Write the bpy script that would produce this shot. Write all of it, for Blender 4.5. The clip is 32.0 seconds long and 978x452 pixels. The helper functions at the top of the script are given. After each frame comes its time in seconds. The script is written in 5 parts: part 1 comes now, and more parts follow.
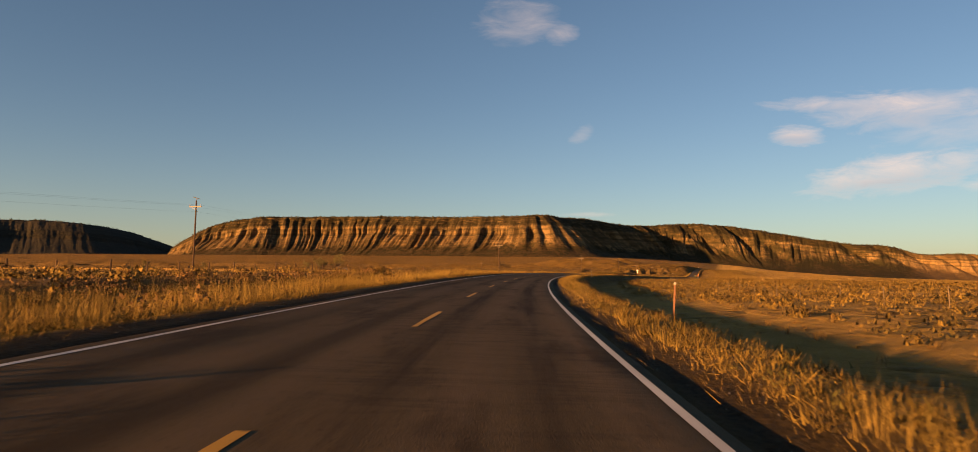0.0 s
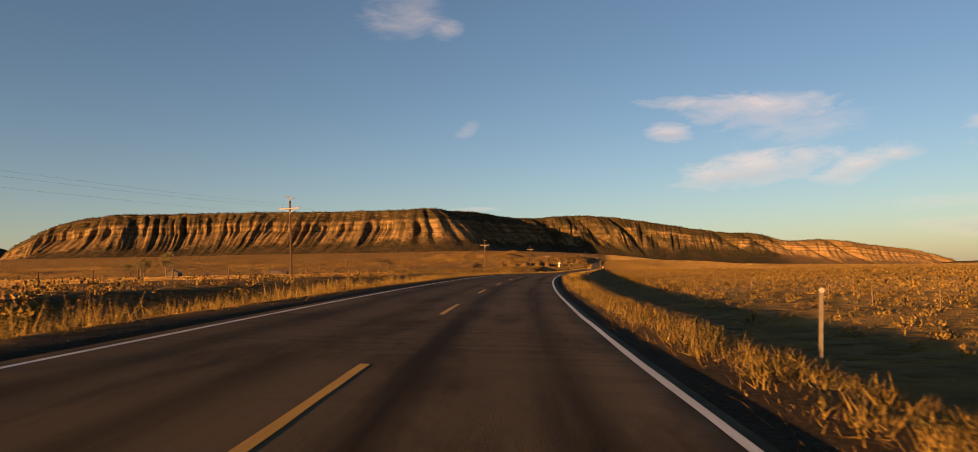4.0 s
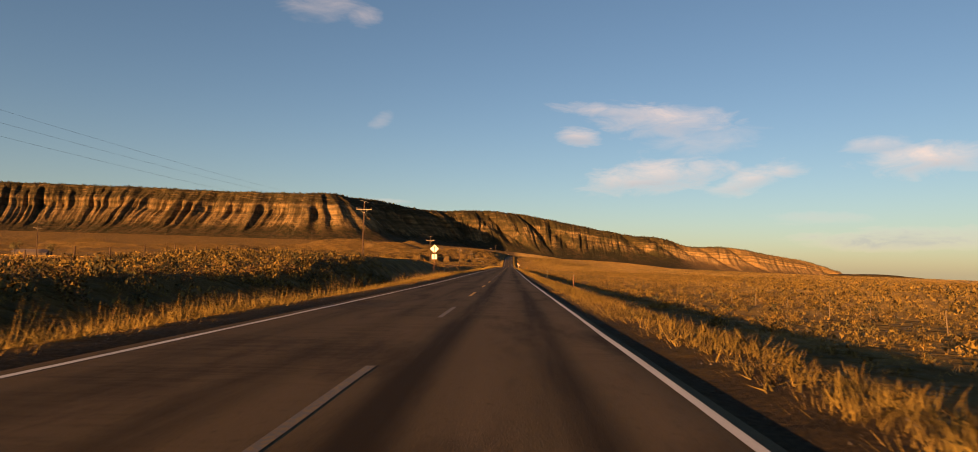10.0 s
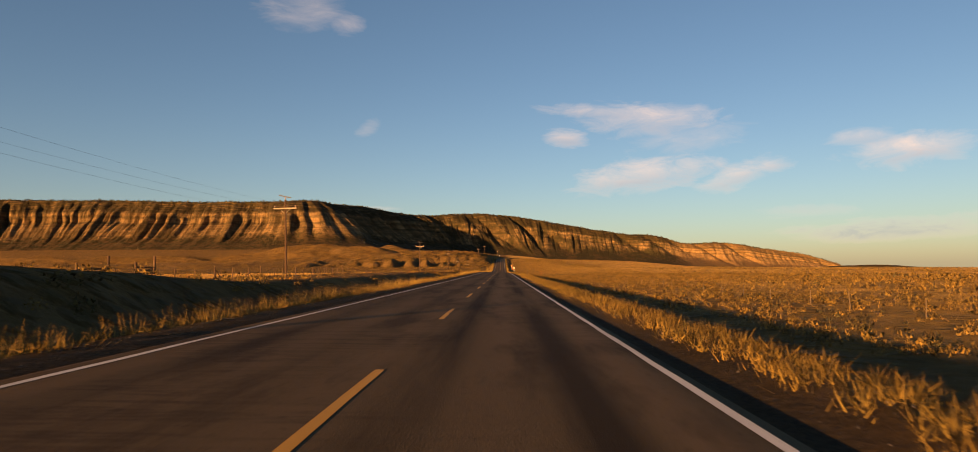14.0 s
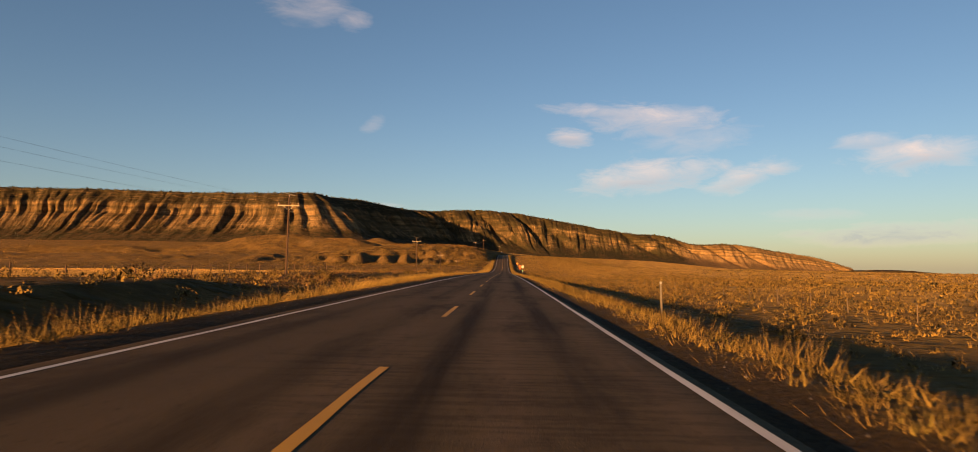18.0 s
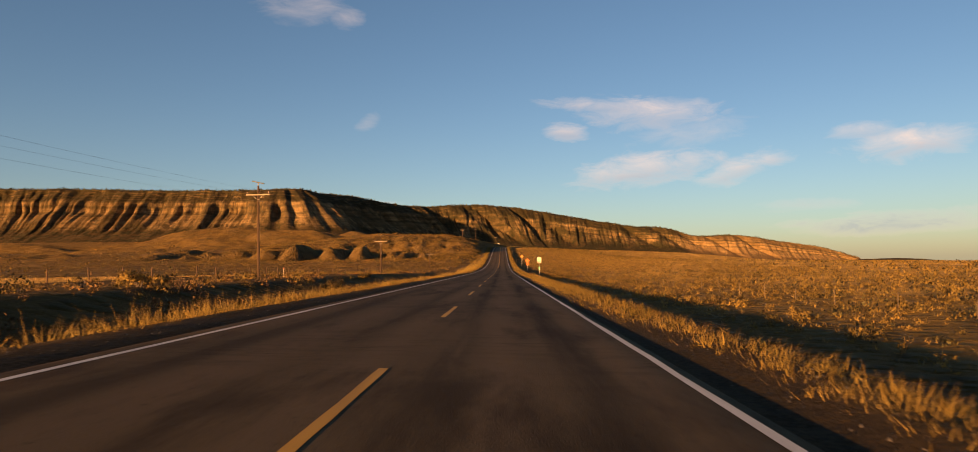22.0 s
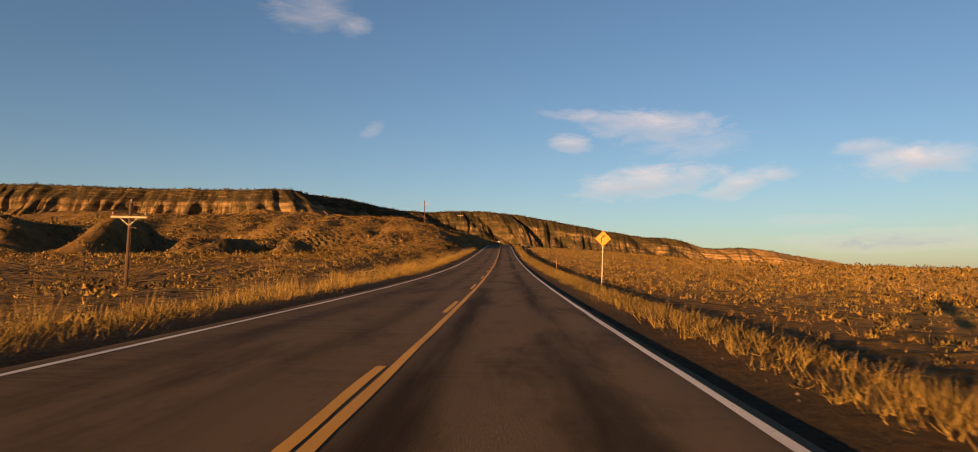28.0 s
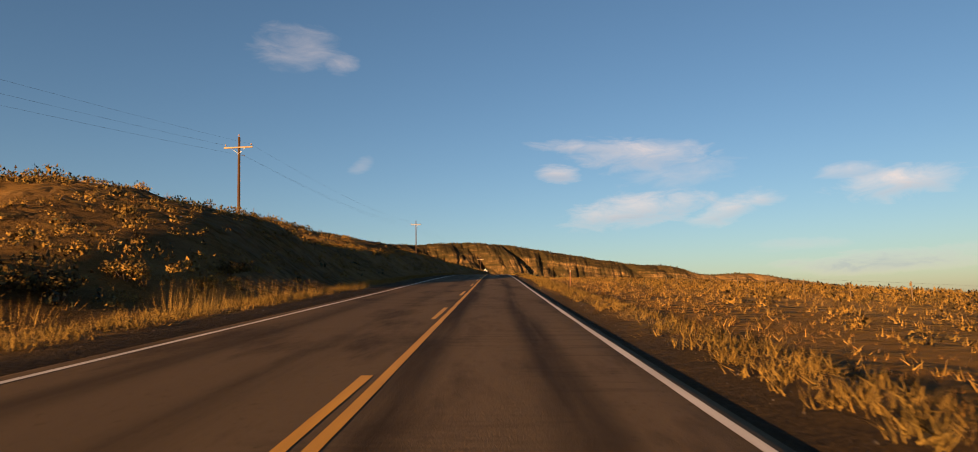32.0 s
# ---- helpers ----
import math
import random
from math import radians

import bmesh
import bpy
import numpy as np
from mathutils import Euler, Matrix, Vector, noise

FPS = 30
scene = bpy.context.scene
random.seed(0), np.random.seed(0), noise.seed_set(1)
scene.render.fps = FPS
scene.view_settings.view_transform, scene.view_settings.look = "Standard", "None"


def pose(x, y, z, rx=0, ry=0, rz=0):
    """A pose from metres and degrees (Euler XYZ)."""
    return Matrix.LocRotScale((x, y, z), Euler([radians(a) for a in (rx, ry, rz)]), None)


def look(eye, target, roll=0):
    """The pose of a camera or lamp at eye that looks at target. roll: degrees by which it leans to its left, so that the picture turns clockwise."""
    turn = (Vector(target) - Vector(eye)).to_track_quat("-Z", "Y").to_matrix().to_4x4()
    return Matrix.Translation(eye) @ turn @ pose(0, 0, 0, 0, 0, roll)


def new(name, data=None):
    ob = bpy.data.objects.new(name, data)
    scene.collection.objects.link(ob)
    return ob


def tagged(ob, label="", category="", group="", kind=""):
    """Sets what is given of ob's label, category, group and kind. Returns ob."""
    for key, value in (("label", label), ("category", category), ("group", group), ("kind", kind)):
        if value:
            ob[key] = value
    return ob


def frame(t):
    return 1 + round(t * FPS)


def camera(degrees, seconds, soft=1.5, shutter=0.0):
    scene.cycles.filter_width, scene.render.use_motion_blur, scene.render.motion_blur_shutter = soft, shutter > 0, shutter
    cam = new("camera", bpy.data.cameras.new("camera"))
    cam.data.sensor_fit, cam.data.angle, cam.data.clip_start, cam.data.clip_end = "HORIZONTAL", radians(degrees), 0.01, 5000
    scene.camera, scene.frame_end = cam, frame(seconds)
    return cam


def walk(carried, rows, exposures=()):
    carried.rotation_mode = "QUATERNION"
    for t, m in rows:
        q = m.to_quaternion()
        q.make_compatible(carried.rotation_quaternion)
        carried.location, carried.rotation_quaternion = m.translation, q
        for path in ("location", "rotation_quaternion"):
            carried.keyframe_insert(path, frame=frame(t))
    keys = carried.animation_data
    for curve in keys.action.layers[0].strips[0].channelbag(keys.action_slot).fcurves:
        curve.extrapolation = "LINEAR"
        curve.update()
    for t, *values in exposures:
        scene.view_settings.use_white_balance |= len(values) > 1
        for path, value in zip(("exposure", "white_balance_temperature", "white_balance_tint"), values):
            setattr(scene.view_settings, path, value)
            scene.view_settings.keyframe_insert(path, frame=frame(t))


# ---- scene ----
# ---- camera ----
cam = camera(73.5, 32.0, soft=0.85, shutter=0.06)
PATH = [  # seconds, x, y, z, then turn about x, y and z in degrees
    (0.0, 38.28, 0.59, 0.62, 4.20, -0.52, 19.62),
    (0.5, 33.65, 15.08, 0.80, 4.21, -0.55, 18.34),
    (1.0, 29.32, 29.66, 0.97, 4.20, 0.55, 17.10),
    (1.5, 25.29, 44.33, 1.14, 4.08, 0.57, 15.94),
    (2.0, 21.58, 59.09, 1.31, 4.29, 0.91, 14.73),
    (2.5, 18.19, 73.92, 1.47, 4.30, 0.91, 13.52),
    (3.0, 15.10, 88.81, 1.60, 4.06, 1.16, 12.43),
    (3.5, 12.32, 103.77, 1.71, 3.68, 0.83, 11.32),
    (4.0, 9.86, 118.78, 1.79, 3.73, 1.16, 9.97),
    (4.5, 7.74, 133.85, 1.87, 3.78, 1.50, 8.61),
    (5.0, 5.99, 148.95, 1.93, 3.82, 1.84, 7.25),
    (5.5, 4.58, 164.10, 1.99, 3.87, 2.18, 5.89),
    (6.0, 3.53, 179.28, 2.04, 3.79, 1.52, 4.76),
    (6.5, 2.80, 194.48, 2.06, 3.57, 1.61, 3.58),
    (7.0, 2.36, 209.69, 2.04, 3.48, 1.75, 2.69),
    (7.5, 2.12, 224.92, 1.99, 3.18, 1.53, 2.05),
    (8.0, 1.98, 240.15, 1.92, 3.15, 1.71, 1.89),
    (8.5, 1.90, 255.39, 1.84, 3.08, 1.00, 1.89),
    (9.0, 1.80, 270.64, 1.75, 3.15, -0.41, 1.97),
    (9.5, 1.72, 285.89, 1.67, 3.47, -0.82, 1.93),
    (10.0, 1.65, 301.14, 1.60, 3.30, -1.37, 1.86),
    (10.5, 1.60, 316.39, 1.52, 3.19, -0.60, 1.69),
    (11.0, 1.57, 331.64, 1.45, 3.23, -0.23, 1.42),
    (11.5, 1.54, 346.89, 1.37, 3.13, -0.28, 1.22),
    (12.0, 1.51, 362.14, 1.32, 3.35, 0.10, 1.07),
    (12.5, 1.48, 377.39, 1.28, 3.35, 0.58, 0.97),
    (13.0, 1.46, 392.64, 1.26, 3.62, 0.42, 1.06),
    (13.5, 1.46, 407.89, 1.26, 3.71, 0.58, 1.16),
    (14.0, 1.46, 423.14, 1.26, 3.66, 0.67, 1.15),
    (14.5, 1.47, 438.39, 1.26, 3.40, 0.93, 1.17),
    (15.0, 1.47, 453.64, 1.25, 3.42, 0.89, 1.21),
    (15.5, 1.48, 468.89, 1.23, 3.44, 0.84, 1.25),
    (16.0, 1.49, 484.14, 1.22, 3.47, 0.79, 1.30),
    (16.5, 1.49, 499.39, 1.21, 3.49, 0.75, 1.34),
    (17.0, 1.48, 514.64, 1.20, 3.79, 0.19, 1.49),
    (17.5, 1.46, 529.89, 1.20, 3.33, -0.06, 1.48),
    (18.0, 1.41, 545.14, 1.21, 3.51, -0.35, 1.36),
    (18.5, 1.36, 560.39, 1.21, 3.57, -0.13, 1.25),
    (19.0, 1.34, 575.64, 1.20, 3.77, 0.01, 1.05),
    (19.5, 1.33, 590.89, 1.18, 3.45, 0.04, 1.06),
    (20.0, 1.34, 606.14, 1.14, 3.35, 0.37, 1.15),
    (20.5, 1.35, 621.39, 1.08, 3.08, 0.77, 1.19),
    (21.0, 1.36, 636.64, 1.00, 3.16, 0.79, 1.20),
    (21.5, 1.38, 651.89, 0.90, 3.26, 0.92, 1.19),
    (22.0, 1.39, 667.14, 0.80, 3.15, 0.74, 1.17),
    (22.5, 1.40, 682.39, 0.70, 3.03, 1.11, 1.18),
    (23.0, 1.42, 697.64, 0.59, 3.15, 1.08, 1.09),
    (23.5, 1.44, 712.89, 0.48, 3.21, 0.70, 1.03),
    (24.0, 1.45, 728.14, 0.37, 3.22, 0.81, 1.01),
    (24.5, 1.46, 743.39, 0.26, 2.87, 0.91, 1.06),
    (25.0, 1.47, 758.64, 0.15, 3.03, 1.02, 1.07),
    (25.5, 1.47, 773.89, 0.07, 3.25, 0.80, 1.01),
    (26.0, 1.45, 789.14, 0.01, 3.40, 0.44, 1.13),
    (26.5, 1.44, 804.39, -0.00, 3.54, 0.08, 1.25),
    (27.0, 1.43, 819.64, 0.03, 3.69, -0.28, 1.38),
    (27.5, 1.41, 834.89, 0.12, 3.84, -0.64, 1.50),
    (28.0, 1.41, 850.14, 0.29, 3.99, -0.38, 1.32),
    (28.5, 1.42, 865.39, 0.54, 4.76, -0.07, 1.27),
    (29.0, 1.44, 880.64, 0.88, 5.00, -0.19, 1.10),
    (29.5, 1.46, 895.89, 1.31, 5.57, -0.24, 0.92),
    (30.0, 1.48, 911.14, 1.83, 5.44, -1.00, 0.85),
    (30.5, 1.51, 926.39, 2.42, 5.71, -0.14, 0.72),
    (31.0, 1.55, 941.64, 3.10, 6.12, 0.37, 0.61),
    (31.5, 1.58, 956.89, 3.85, 7.03, -0.64, 0.51),
    (32.0, 1.61, 972.14, 4.67, 6.80, 1.24, 0.63),
]
walk(cam, [(t, pose(x, y, z, 90 + p, r, w)) for t, x, y, z, p, r, w in PATH], [(0.0, 1.89, 7300, 17.5), (11.0, 1.88, 7300, 17.5), (17.0, 1.86, 7050, 16.5), (25.0, 1.85, 6850, 15.5), (29.0, 1.84, 6650, 14), (32.0, 1.84, 6550, 11.5)])
# ---- end of camera ----

# ---- world, sun and exposure ----
SUN_AZ = radians(210.0)      # clockwise from +y
SUN_EL = radians(4.7)
world = bpy.data.worlds.new("evening_sky")
scene.world = world
world.use_nodes = True
wt = world.node_tree
wt.nodes.clear()


def wnode(kind, **props):
    n = wt.nodes.new(kind)
    for key, value in props.items():
        setattr(n, key, value)
    return n


def wmath(op, a, b=None, c=None):
    n = wnode("ShaderNodeMath", operation=op)
    for i, v in enumerate((a, b, c)):
        if v is None:
            continue
        if isinstance(v, (int, float)):
            n.inputs[i].default_value = v
        else:
            wt.links.new(v, n.inputs[i])
    return n.outputs[0]


sky = wnode("ShaderNodeTexSky", sky_type="NISHITA", sun_disc=False, sun_elevation=SUN_EL, sun_rotation=SUN_AZ,
            altitude=1800.0, air_density=1.0, dust_density=2.3, ozone_density=2.1)
coord = wnode("ShaderNodeTexCoord")
sep = wnode("ShaderNodeSeparateXYZ")
wt.links.new(coord.outputs["Generated"], sep.inputs[0])
azim = wmath("MULTIPLY", wmath("ARCTAN2", sep.outputs[0], sep.outputs[1]), 57.2958)
elev = wmath("MULTIPLY", wmath("ARCSINE", sep.outputs[2]), 57.2958)
flat = wnode("ShaderNodeCombineXYZ")
wt.links.new(azim, flat.inputs[0])
wt.links.new(wmath("MULTIPLY", elev, 2.8), flat.inputs[1])
wisp = wnode("ShaderNodeTexNoise")
wisp.inputs["Scale"].default_value = 0.30
wisp.inputs["Detail"].default_value = 7.0
wisp.inputs["Roughness"].default_value = 0.62
wisp.inputs["Distortion"].default_value = 0.6
wt.links.new(flat.outputs[0], wisp.inputs["Vector"])
rag = wmath("MULTIPLY", wmath("SUBTRACT", wisp.outputs["Fac"], 0.50), 2.7)
# clouds: azimuth and height in degrees, half width, half height, tilt, density
CLOUDS = [
    (12.6, 12.4, 7.0, 1.7, -0.06, 0.72), (8.6, 13.2, 5.2, 0.75, -0.10, 0.62), (5.8, 11.2, 2.3, 0.95, -0.05, 0.85), (12.2, 7.7, 7.2, 1.6, 0.10, 0.86),
    (20.2, 7.4, 3.8, 1.25, 0.26, 0.7), (31.8, 8.3, 5.0, 1.45, 0.04, 0.9), (28.8, 9.6, 2.6, 0.8, 0.0, 0.5), (31.0, 2.6, 9.0, 0.95, 0.04, 0.75),
    (-17.0, 21.4, 4.2, 2.2, 0.05, 0.34), (-13.4, 20.4, 1.9, 0.9, 0.0, 0.4), (-11.6, 12.0, 1.3, 0.85, 0.5, 0.28),
    (-11.0, 5.2, 2.8, 0.25, 0.0, 0.35), (24.5, 4.2, 4.0, 0.6, 0.0, 0.34), (47.0, 9.0, 7.0, 1.4, 0.05, 0.6),
    (16.0, 10.6, 5.0, 1.4, 0.05, 0.36), (40.0, 3.2, 5.0, 0.7, 0.05, 0.7),
]
cover = None
shade = None
for a0, e0, wa, we, tilt, dens in CLOUDS:
    da = wmath("SUBTRACT", azim, a0)
    de = wmath("SUBTRACT", wmath("SUBTRACT", elev, e0), wmath("MULTIPLY", da, tilt))
    px = wmath("POWER", wmath("ABSOLUTE", wmath("DIVIDE", da, wa)), 2.0)
    py = wmath("POWER", wmath("ABSOLUTE", wmath("DIVIDE", de, we)), 2.0)
    m = wmath("SUBTRACT", wmath("ADD", 1.0, rag), wmath("ADD", px, py))
    m = wmath("MINIMUM", wmath("MAXIMUM", wmath("MULTIPLY", m, 0.6), 0.0), 1.0)
    m = wmath("MULTIPLY", wmath("POWER", m, 1.2), dens)
    s = wmath("MULTIPLY", wmath("MINIMUM", wmath("MULTIPLY", m, 1.5), 1.0), wmath("MINIMUM", wmath("MAXIMUM", wmath("ADD", wmath("MULTIPLY", wmath("DIVIDE", de, we), -1.5), 0.35), 0.0), 1.0))
    if e0 < 5:
        s = wmath("MINIMUM", wmath("MULTIPLY", m, 2.2), 1.0)
    cover = m if cover is None else wmath("MAXIMUM", cover, m)
    shade = s if shade is None else wmath("MAXIMUM", shade, s)
tone = wnode("ShaderNodeMix", data_type="RGBA")
tone.inputs["A"].default_value = (5.7, 4.5, 3.8, 1)
tone.inputs["B"].default_value = (2.7, 2.65, 2.9, 1)
wt.links.new(shade, tone.inputs["Factor"])
blend = wnode("ShaderNodeMix", data_type="RGBA")
wt.links.new(cover, blend.inputs["Factor"])
haze = wnode("ShaderNodeMix", data_type="RGBA")
haze.inputs["B"].default_value = (4.3, 3.6, 3.0, 1)
wt.links.new(wmath("MULTIPLY", wmath("POWER", 2.718, wmath("MULTIPLY", wmath("ABSOLUTE", elev), -0.22)), 0.22), haze.inputs["Factor"])
wt.links.new(sky.outputs[0], haze.inputs["A"])
wt.links.new(haze.outputs["Result"], blend.inputs["A"])
wt.links.new(tone.outputs["Result"], blend.inputs["B"])
back = wnode("ShaderNodeBackground")
back.inputs["Strength"].default_value = 0.05
wt.links.new(blend.outputs["Result"], back.inputs["Color"])
wout = wnode("ShaderNodeOutputWorld")
wt.links.new(back.outputs[0], wout.inputs["Surface"])

sun = new("sun", bpy.data.lights.new("sun", "SUN"))
sun.data.energy = 5.0
sun.data.angle = radians(0.53)
sun.data.color = (1.0, 0.50, 0.165)
toward = Vector((math.sin(SUN_AZ) * math.cos(SUN_EL), math.cos(SUN_AZ) * math.cos(SUN_EL), math.sin(SUN_EL)))
sun.matrix_world = look(toward * 500, (0, 0, 0))

# ---- small tools ----
rng = np.random.default_rng(7)


def lattice(ix, iy, seed):
    h = (ix.astype(np.int64) * 374761393 + iy.astype(np.int64) * 668265263 + seed * 974634437) & 0x7FFFFFFF
    h = ((h ^ (h >> 13)) * 1274126177) & 0x7FFFFFFF
    return ((h ^ (h >> 16)) & 0xFFFF) / 65535.0


def vnoise(x, y, seed=0):
    x, y = np.asarray(x, float), np.asarray(y, float)
    ix, iy = np.floor(x), np.floor(y)
    fx, fy = x - ix, y - iy
    sx, sy = fx * fx * (3 - 2 * fx), fy * fy * (3 - 2 * fy)
    a, b = lattice(ix, iy, seed), lattice(ix + 1, iy, seed)
    c, d = lattice(ix, iy + 1, seed), lattice(ix + 1, iy + 1, seed)
    return (a + (b - a) * sx) * (1 - sy) + (c + (d - c) * sx) * sy


def fbm(x, y, octaves=4, seed=0, gain=0.5):
    total, amp, norm = 0.0, 1.0, 0.0
    for o in range(octaves):
        total = total + amp * vnoise(np.asarray(x) * 2 ** o, np.asarray(y) * 2 ** o, seed + o * 17)
        norm += amp
        amp *= gain
    return total / norm


def smooth(a, b, v):
    k = np.clip((np.asarray(v, float) - a) / (b - a), 0, 1)
    return k * k * (3 - 2 * k)


def mesh_from(name, verts, faces, mat=None, uv=None, shade_smooth=False):
    me = bpy.data.meshes.new(name)
    verts = np.ascontiguousarray(verts, np.float32)
    faces = np.ascontiguousarray(faces, np.int32)
    k = faces.shape[1]
    me.vertices.add(len(verts))
    me.vertices.foreach_set("co", verts.ravel())
    me.loops.add(faces.size)
    me.loops.foreach_set("vertex_index", faces.ravel())
    me.polygons.add(len(faces))
    me.polygons.foreach_set("loop_start", np.arange(0, faces.size, k, dtype=np.int32))
    if shade_smooth:
        me.polygons.foreach_set("use_smooth", np.ones(len(faces), bool))
    if uv is not None:
        layer = me.uv_layers.new(name="plan")
        layer.data.foreach_set("uv", np.ascontiguousarray(np.asarray(uv, np.float32)[faces.ravel()]).ravel())
    if mat is not None:
        me.materials.append(mat)
    me.update(calc_edges=True)
    return me


def grid_faces(rows, cols):
    i = np.arange(rows - 1)[:, None] * cols + np.arange(cols - 1)[None, :]
    i = i.ravel()
    return np.stack([i, i + 1, i + cols + 1, i + cols], 1)


def part(name, bm, material, parent, label=""):
    me = bpy.data.meshes.new(name)
    bm.to_mesh(me)
    bm.free()
    me.materials.append(material)
    ob = new(name, me)
    ob.parent = parent
    return tagged(ob, label)


def thing(name, place, label, category, group="", kind=""):
    ob = new(name)
    ob.matrix_basis = place
    ob.empty_display_size = 0.2
    return tagged(ob, label, category, group, kind)


def add_box(bm, size, at=(0, 0, 0), turn=(0, 0, 0), bevel=0.0):
    m = pose(*at, *turn) @ Matrix.Diagonal((*size, 1))
    made = bmesh.ops.create_cube(bm, size=1, matrix=m)["verts"]
    if bevel:
        edges = list({e for v in made for e in v.link_edges})
        bmesh.ops.bevel(bm, geom=edges, offset=bevel, segments=1, affect="EDGES")
    return made


def box(size, at=(0, 0, 0), turn=(0, 0, 0), bevel=0.0):
    bm = bmesh.new()
    add_box(bm, size, at, turn, bevel)
    return bm


def add_rod(bm, a, b, r0, r1=None, seg=8):
    a, b = Vector(a), Vector(b)
    r1 = r0 if r1 is None else r1
    turn = (b - a).to_track_quat("Z", "Y").to_matrix().to_4x4()
    m = Matrix.Translation((a + b) / 2) @ turn
    bmesh.ops.create_cone(bm, cap_ends=True, segments=seg, radius1=r0, radius2=r1, depth=(b - a).length, matrix=m)


def rod(a, b, r0, r1=None, seg=8):
    bm = bmesh.new()
    add_rod(bm, a, b, r0, r1, seg)
    return bm


# ---- materials ----
def material(name, base, rough=0.9, second=None, scale=3.0, fine=None, fine_scale=40.0, bump=0.0, bump_scale=30.0,
             metal=0.0, specular=0.3, per_piece=0.0, island=False, stretch=(1, 1, 1)):
    """A surface with two scales of variation and fine relief."""
    mat = bpy.data.materials.new(name)
    mat.use_nodes = True
    nt = mat.node_tree
    bsdf = nt.nodes["Principled BSDF"]
    bsdf.inputs["Roughness"].default_value = rough
    bsdf.inputs["Metallic"].default_value = metal
    bsdf.inputs["Specular IOR Level"].default_value = specular
    geo = nt.nodes.new("ShaderNodeTexCoord")
    mp = nt.nodes.new("ShaderNodeMapping")
    mp.inputs["Scale"].default_value = stretch
    nt.links.new(geo.outputs["Object"], mp.inputs[0])

    def mixed(a, b, scale_, detail, lo, hi):
        n = nt.nodes.new("ShaderNodeTexNoise")
        n.inputs["Scale"].default_value = scale_
        n.inputs["Detail"].default_value = detail
        nt.links.new(mp.outputs[0], n.inputs["Vector"])
        r = nt.nodes.new("ShaderNodeMapRange")
        r.inputs["From Min"].default_value, r.inputs["From Max"].default_value = lo, hi
        nt.links.new(n.outputs["Fac"], r.inputs["Value"])
        mx = nt.nodes.new("ShaderNodeMix")
        mx.data_type = "RGBA"
        nt.links.new(r.outputs[0], mx.inputs["Factor"])
        for key, v in (("A", a), ("B", b)):
            if isinstance(v, tuple):
                mx.inputs[key].default_value = (*v, 1)
            else:
                nt.links.new(v, mx.inputs[key])
        return mx.outputs["Result"]

    color = mixed(base, second or tuple(c * 0.75 for c in base), scale, 5, 0.35, 0.65)
    color = mixed(color, fine or tuple(c * 0.6 for c in base), fine_scale, 4, 0.48, 0.75)
    if per_piece:
        src = nt.nodes.new("ShaderNodeNewGeometry" if island else "ShaderNodeObjectInfo")
        r = nt.nodes.new("ShaderNodeMapRange")
        r.inputs["To Min"].default_value, r.inputs["To Max"].default_value = 1 - per_piece, 1 + per_piece
        nt.links.new(src.outputs["Random Per Island" if island else "Random"], r.inputs["Value"])
        hsv = nt.nodes.new("ShaderNodeHueSaturation")
        nt.links.new(r.outputs[0], hsv.inputs["Value"])
        nt.links.new(color, hsv.inputs["Color"])
        color = hsv.outputs[0]
    nt.links.new(color, bsdf.inputs["Base Color"])
    if bump:
        n = nt.nodes.new("ShaderNodeTexNoise")
        n.inputs["Scale"].default_value = bump_scale
        n.inputs["Detail"].default_value = 6
        nt.links.new(mp.outputs[0], n.inputs["Vector"])
        b = nt.nodes.new("ShaderNodeBump")
        b.inputs["Strength"].default_value = 1.0
        b.inputs["Distance"].default_value = bump
        nt.links.new(n.outputs["Fac"], b.inputs["Height"])
        nt.links.new(b.outputs[0], bsdf.inputs["Normal"])
    return mat


M_BRUSH = material("golden_brush", (0.20, 0.122, 0.026), 0.9, (0.125, 0.084, 0.019), 0.10, (0.10, 0.065, 0.016), 7.0, per_piece=0.2, island=True)
M_TURF = material("grass_tussock", (0.175, 0.112, 0.024), 0.9, (0.115, 0.080, 0.018), 0.3, (0.075, 0.048, 0.012), 14.0, per_piece=0.25, island=True, stretch=(1, 1, 0.35))
M_GRASS = material("dry_grass", (0.195, 0.122, 0.0256), 0.85, (0.135, 0.092, 0.0205), 0.25, (0.183, 0.122, 0.0326), 2.0, per_piece=0.35, island=True)
M_GREENGRASS = material("green_grass", (0.0755, 0.0647, 0.0124), 0.85, (0.113, 0.0778, 0.0166), 0.3, (0.0606, 0.0549, 0.0103), 6.0, per_piece=0.35, island=True)
M_SAGE = material("sagebrush_leaf", (0.0708, 0.0527, 0.0138), 0.9, (0.104, 0.0622, 0.0138), 0.12, (0.05, 0.0361, 0.00886), 6.0, per_piece=0.4, island=True)
M_STRAW = material("bunch_grass", (0.206, 0.113, 0.0238), 0.9, (0.154, 0.0853, 0.0179), 0.12, (0.229, 0.131, 0.0285), 6.0, per_piece=0.35, island=True)
M_GOLD = material("golden_grass", (0.27, 0.168, 0.038), 0.9, (0.20, 0.125, 0.028), 0.02, (0.289, 0.186, 0.0498), 6.0, per_piece=0.3, island=True)
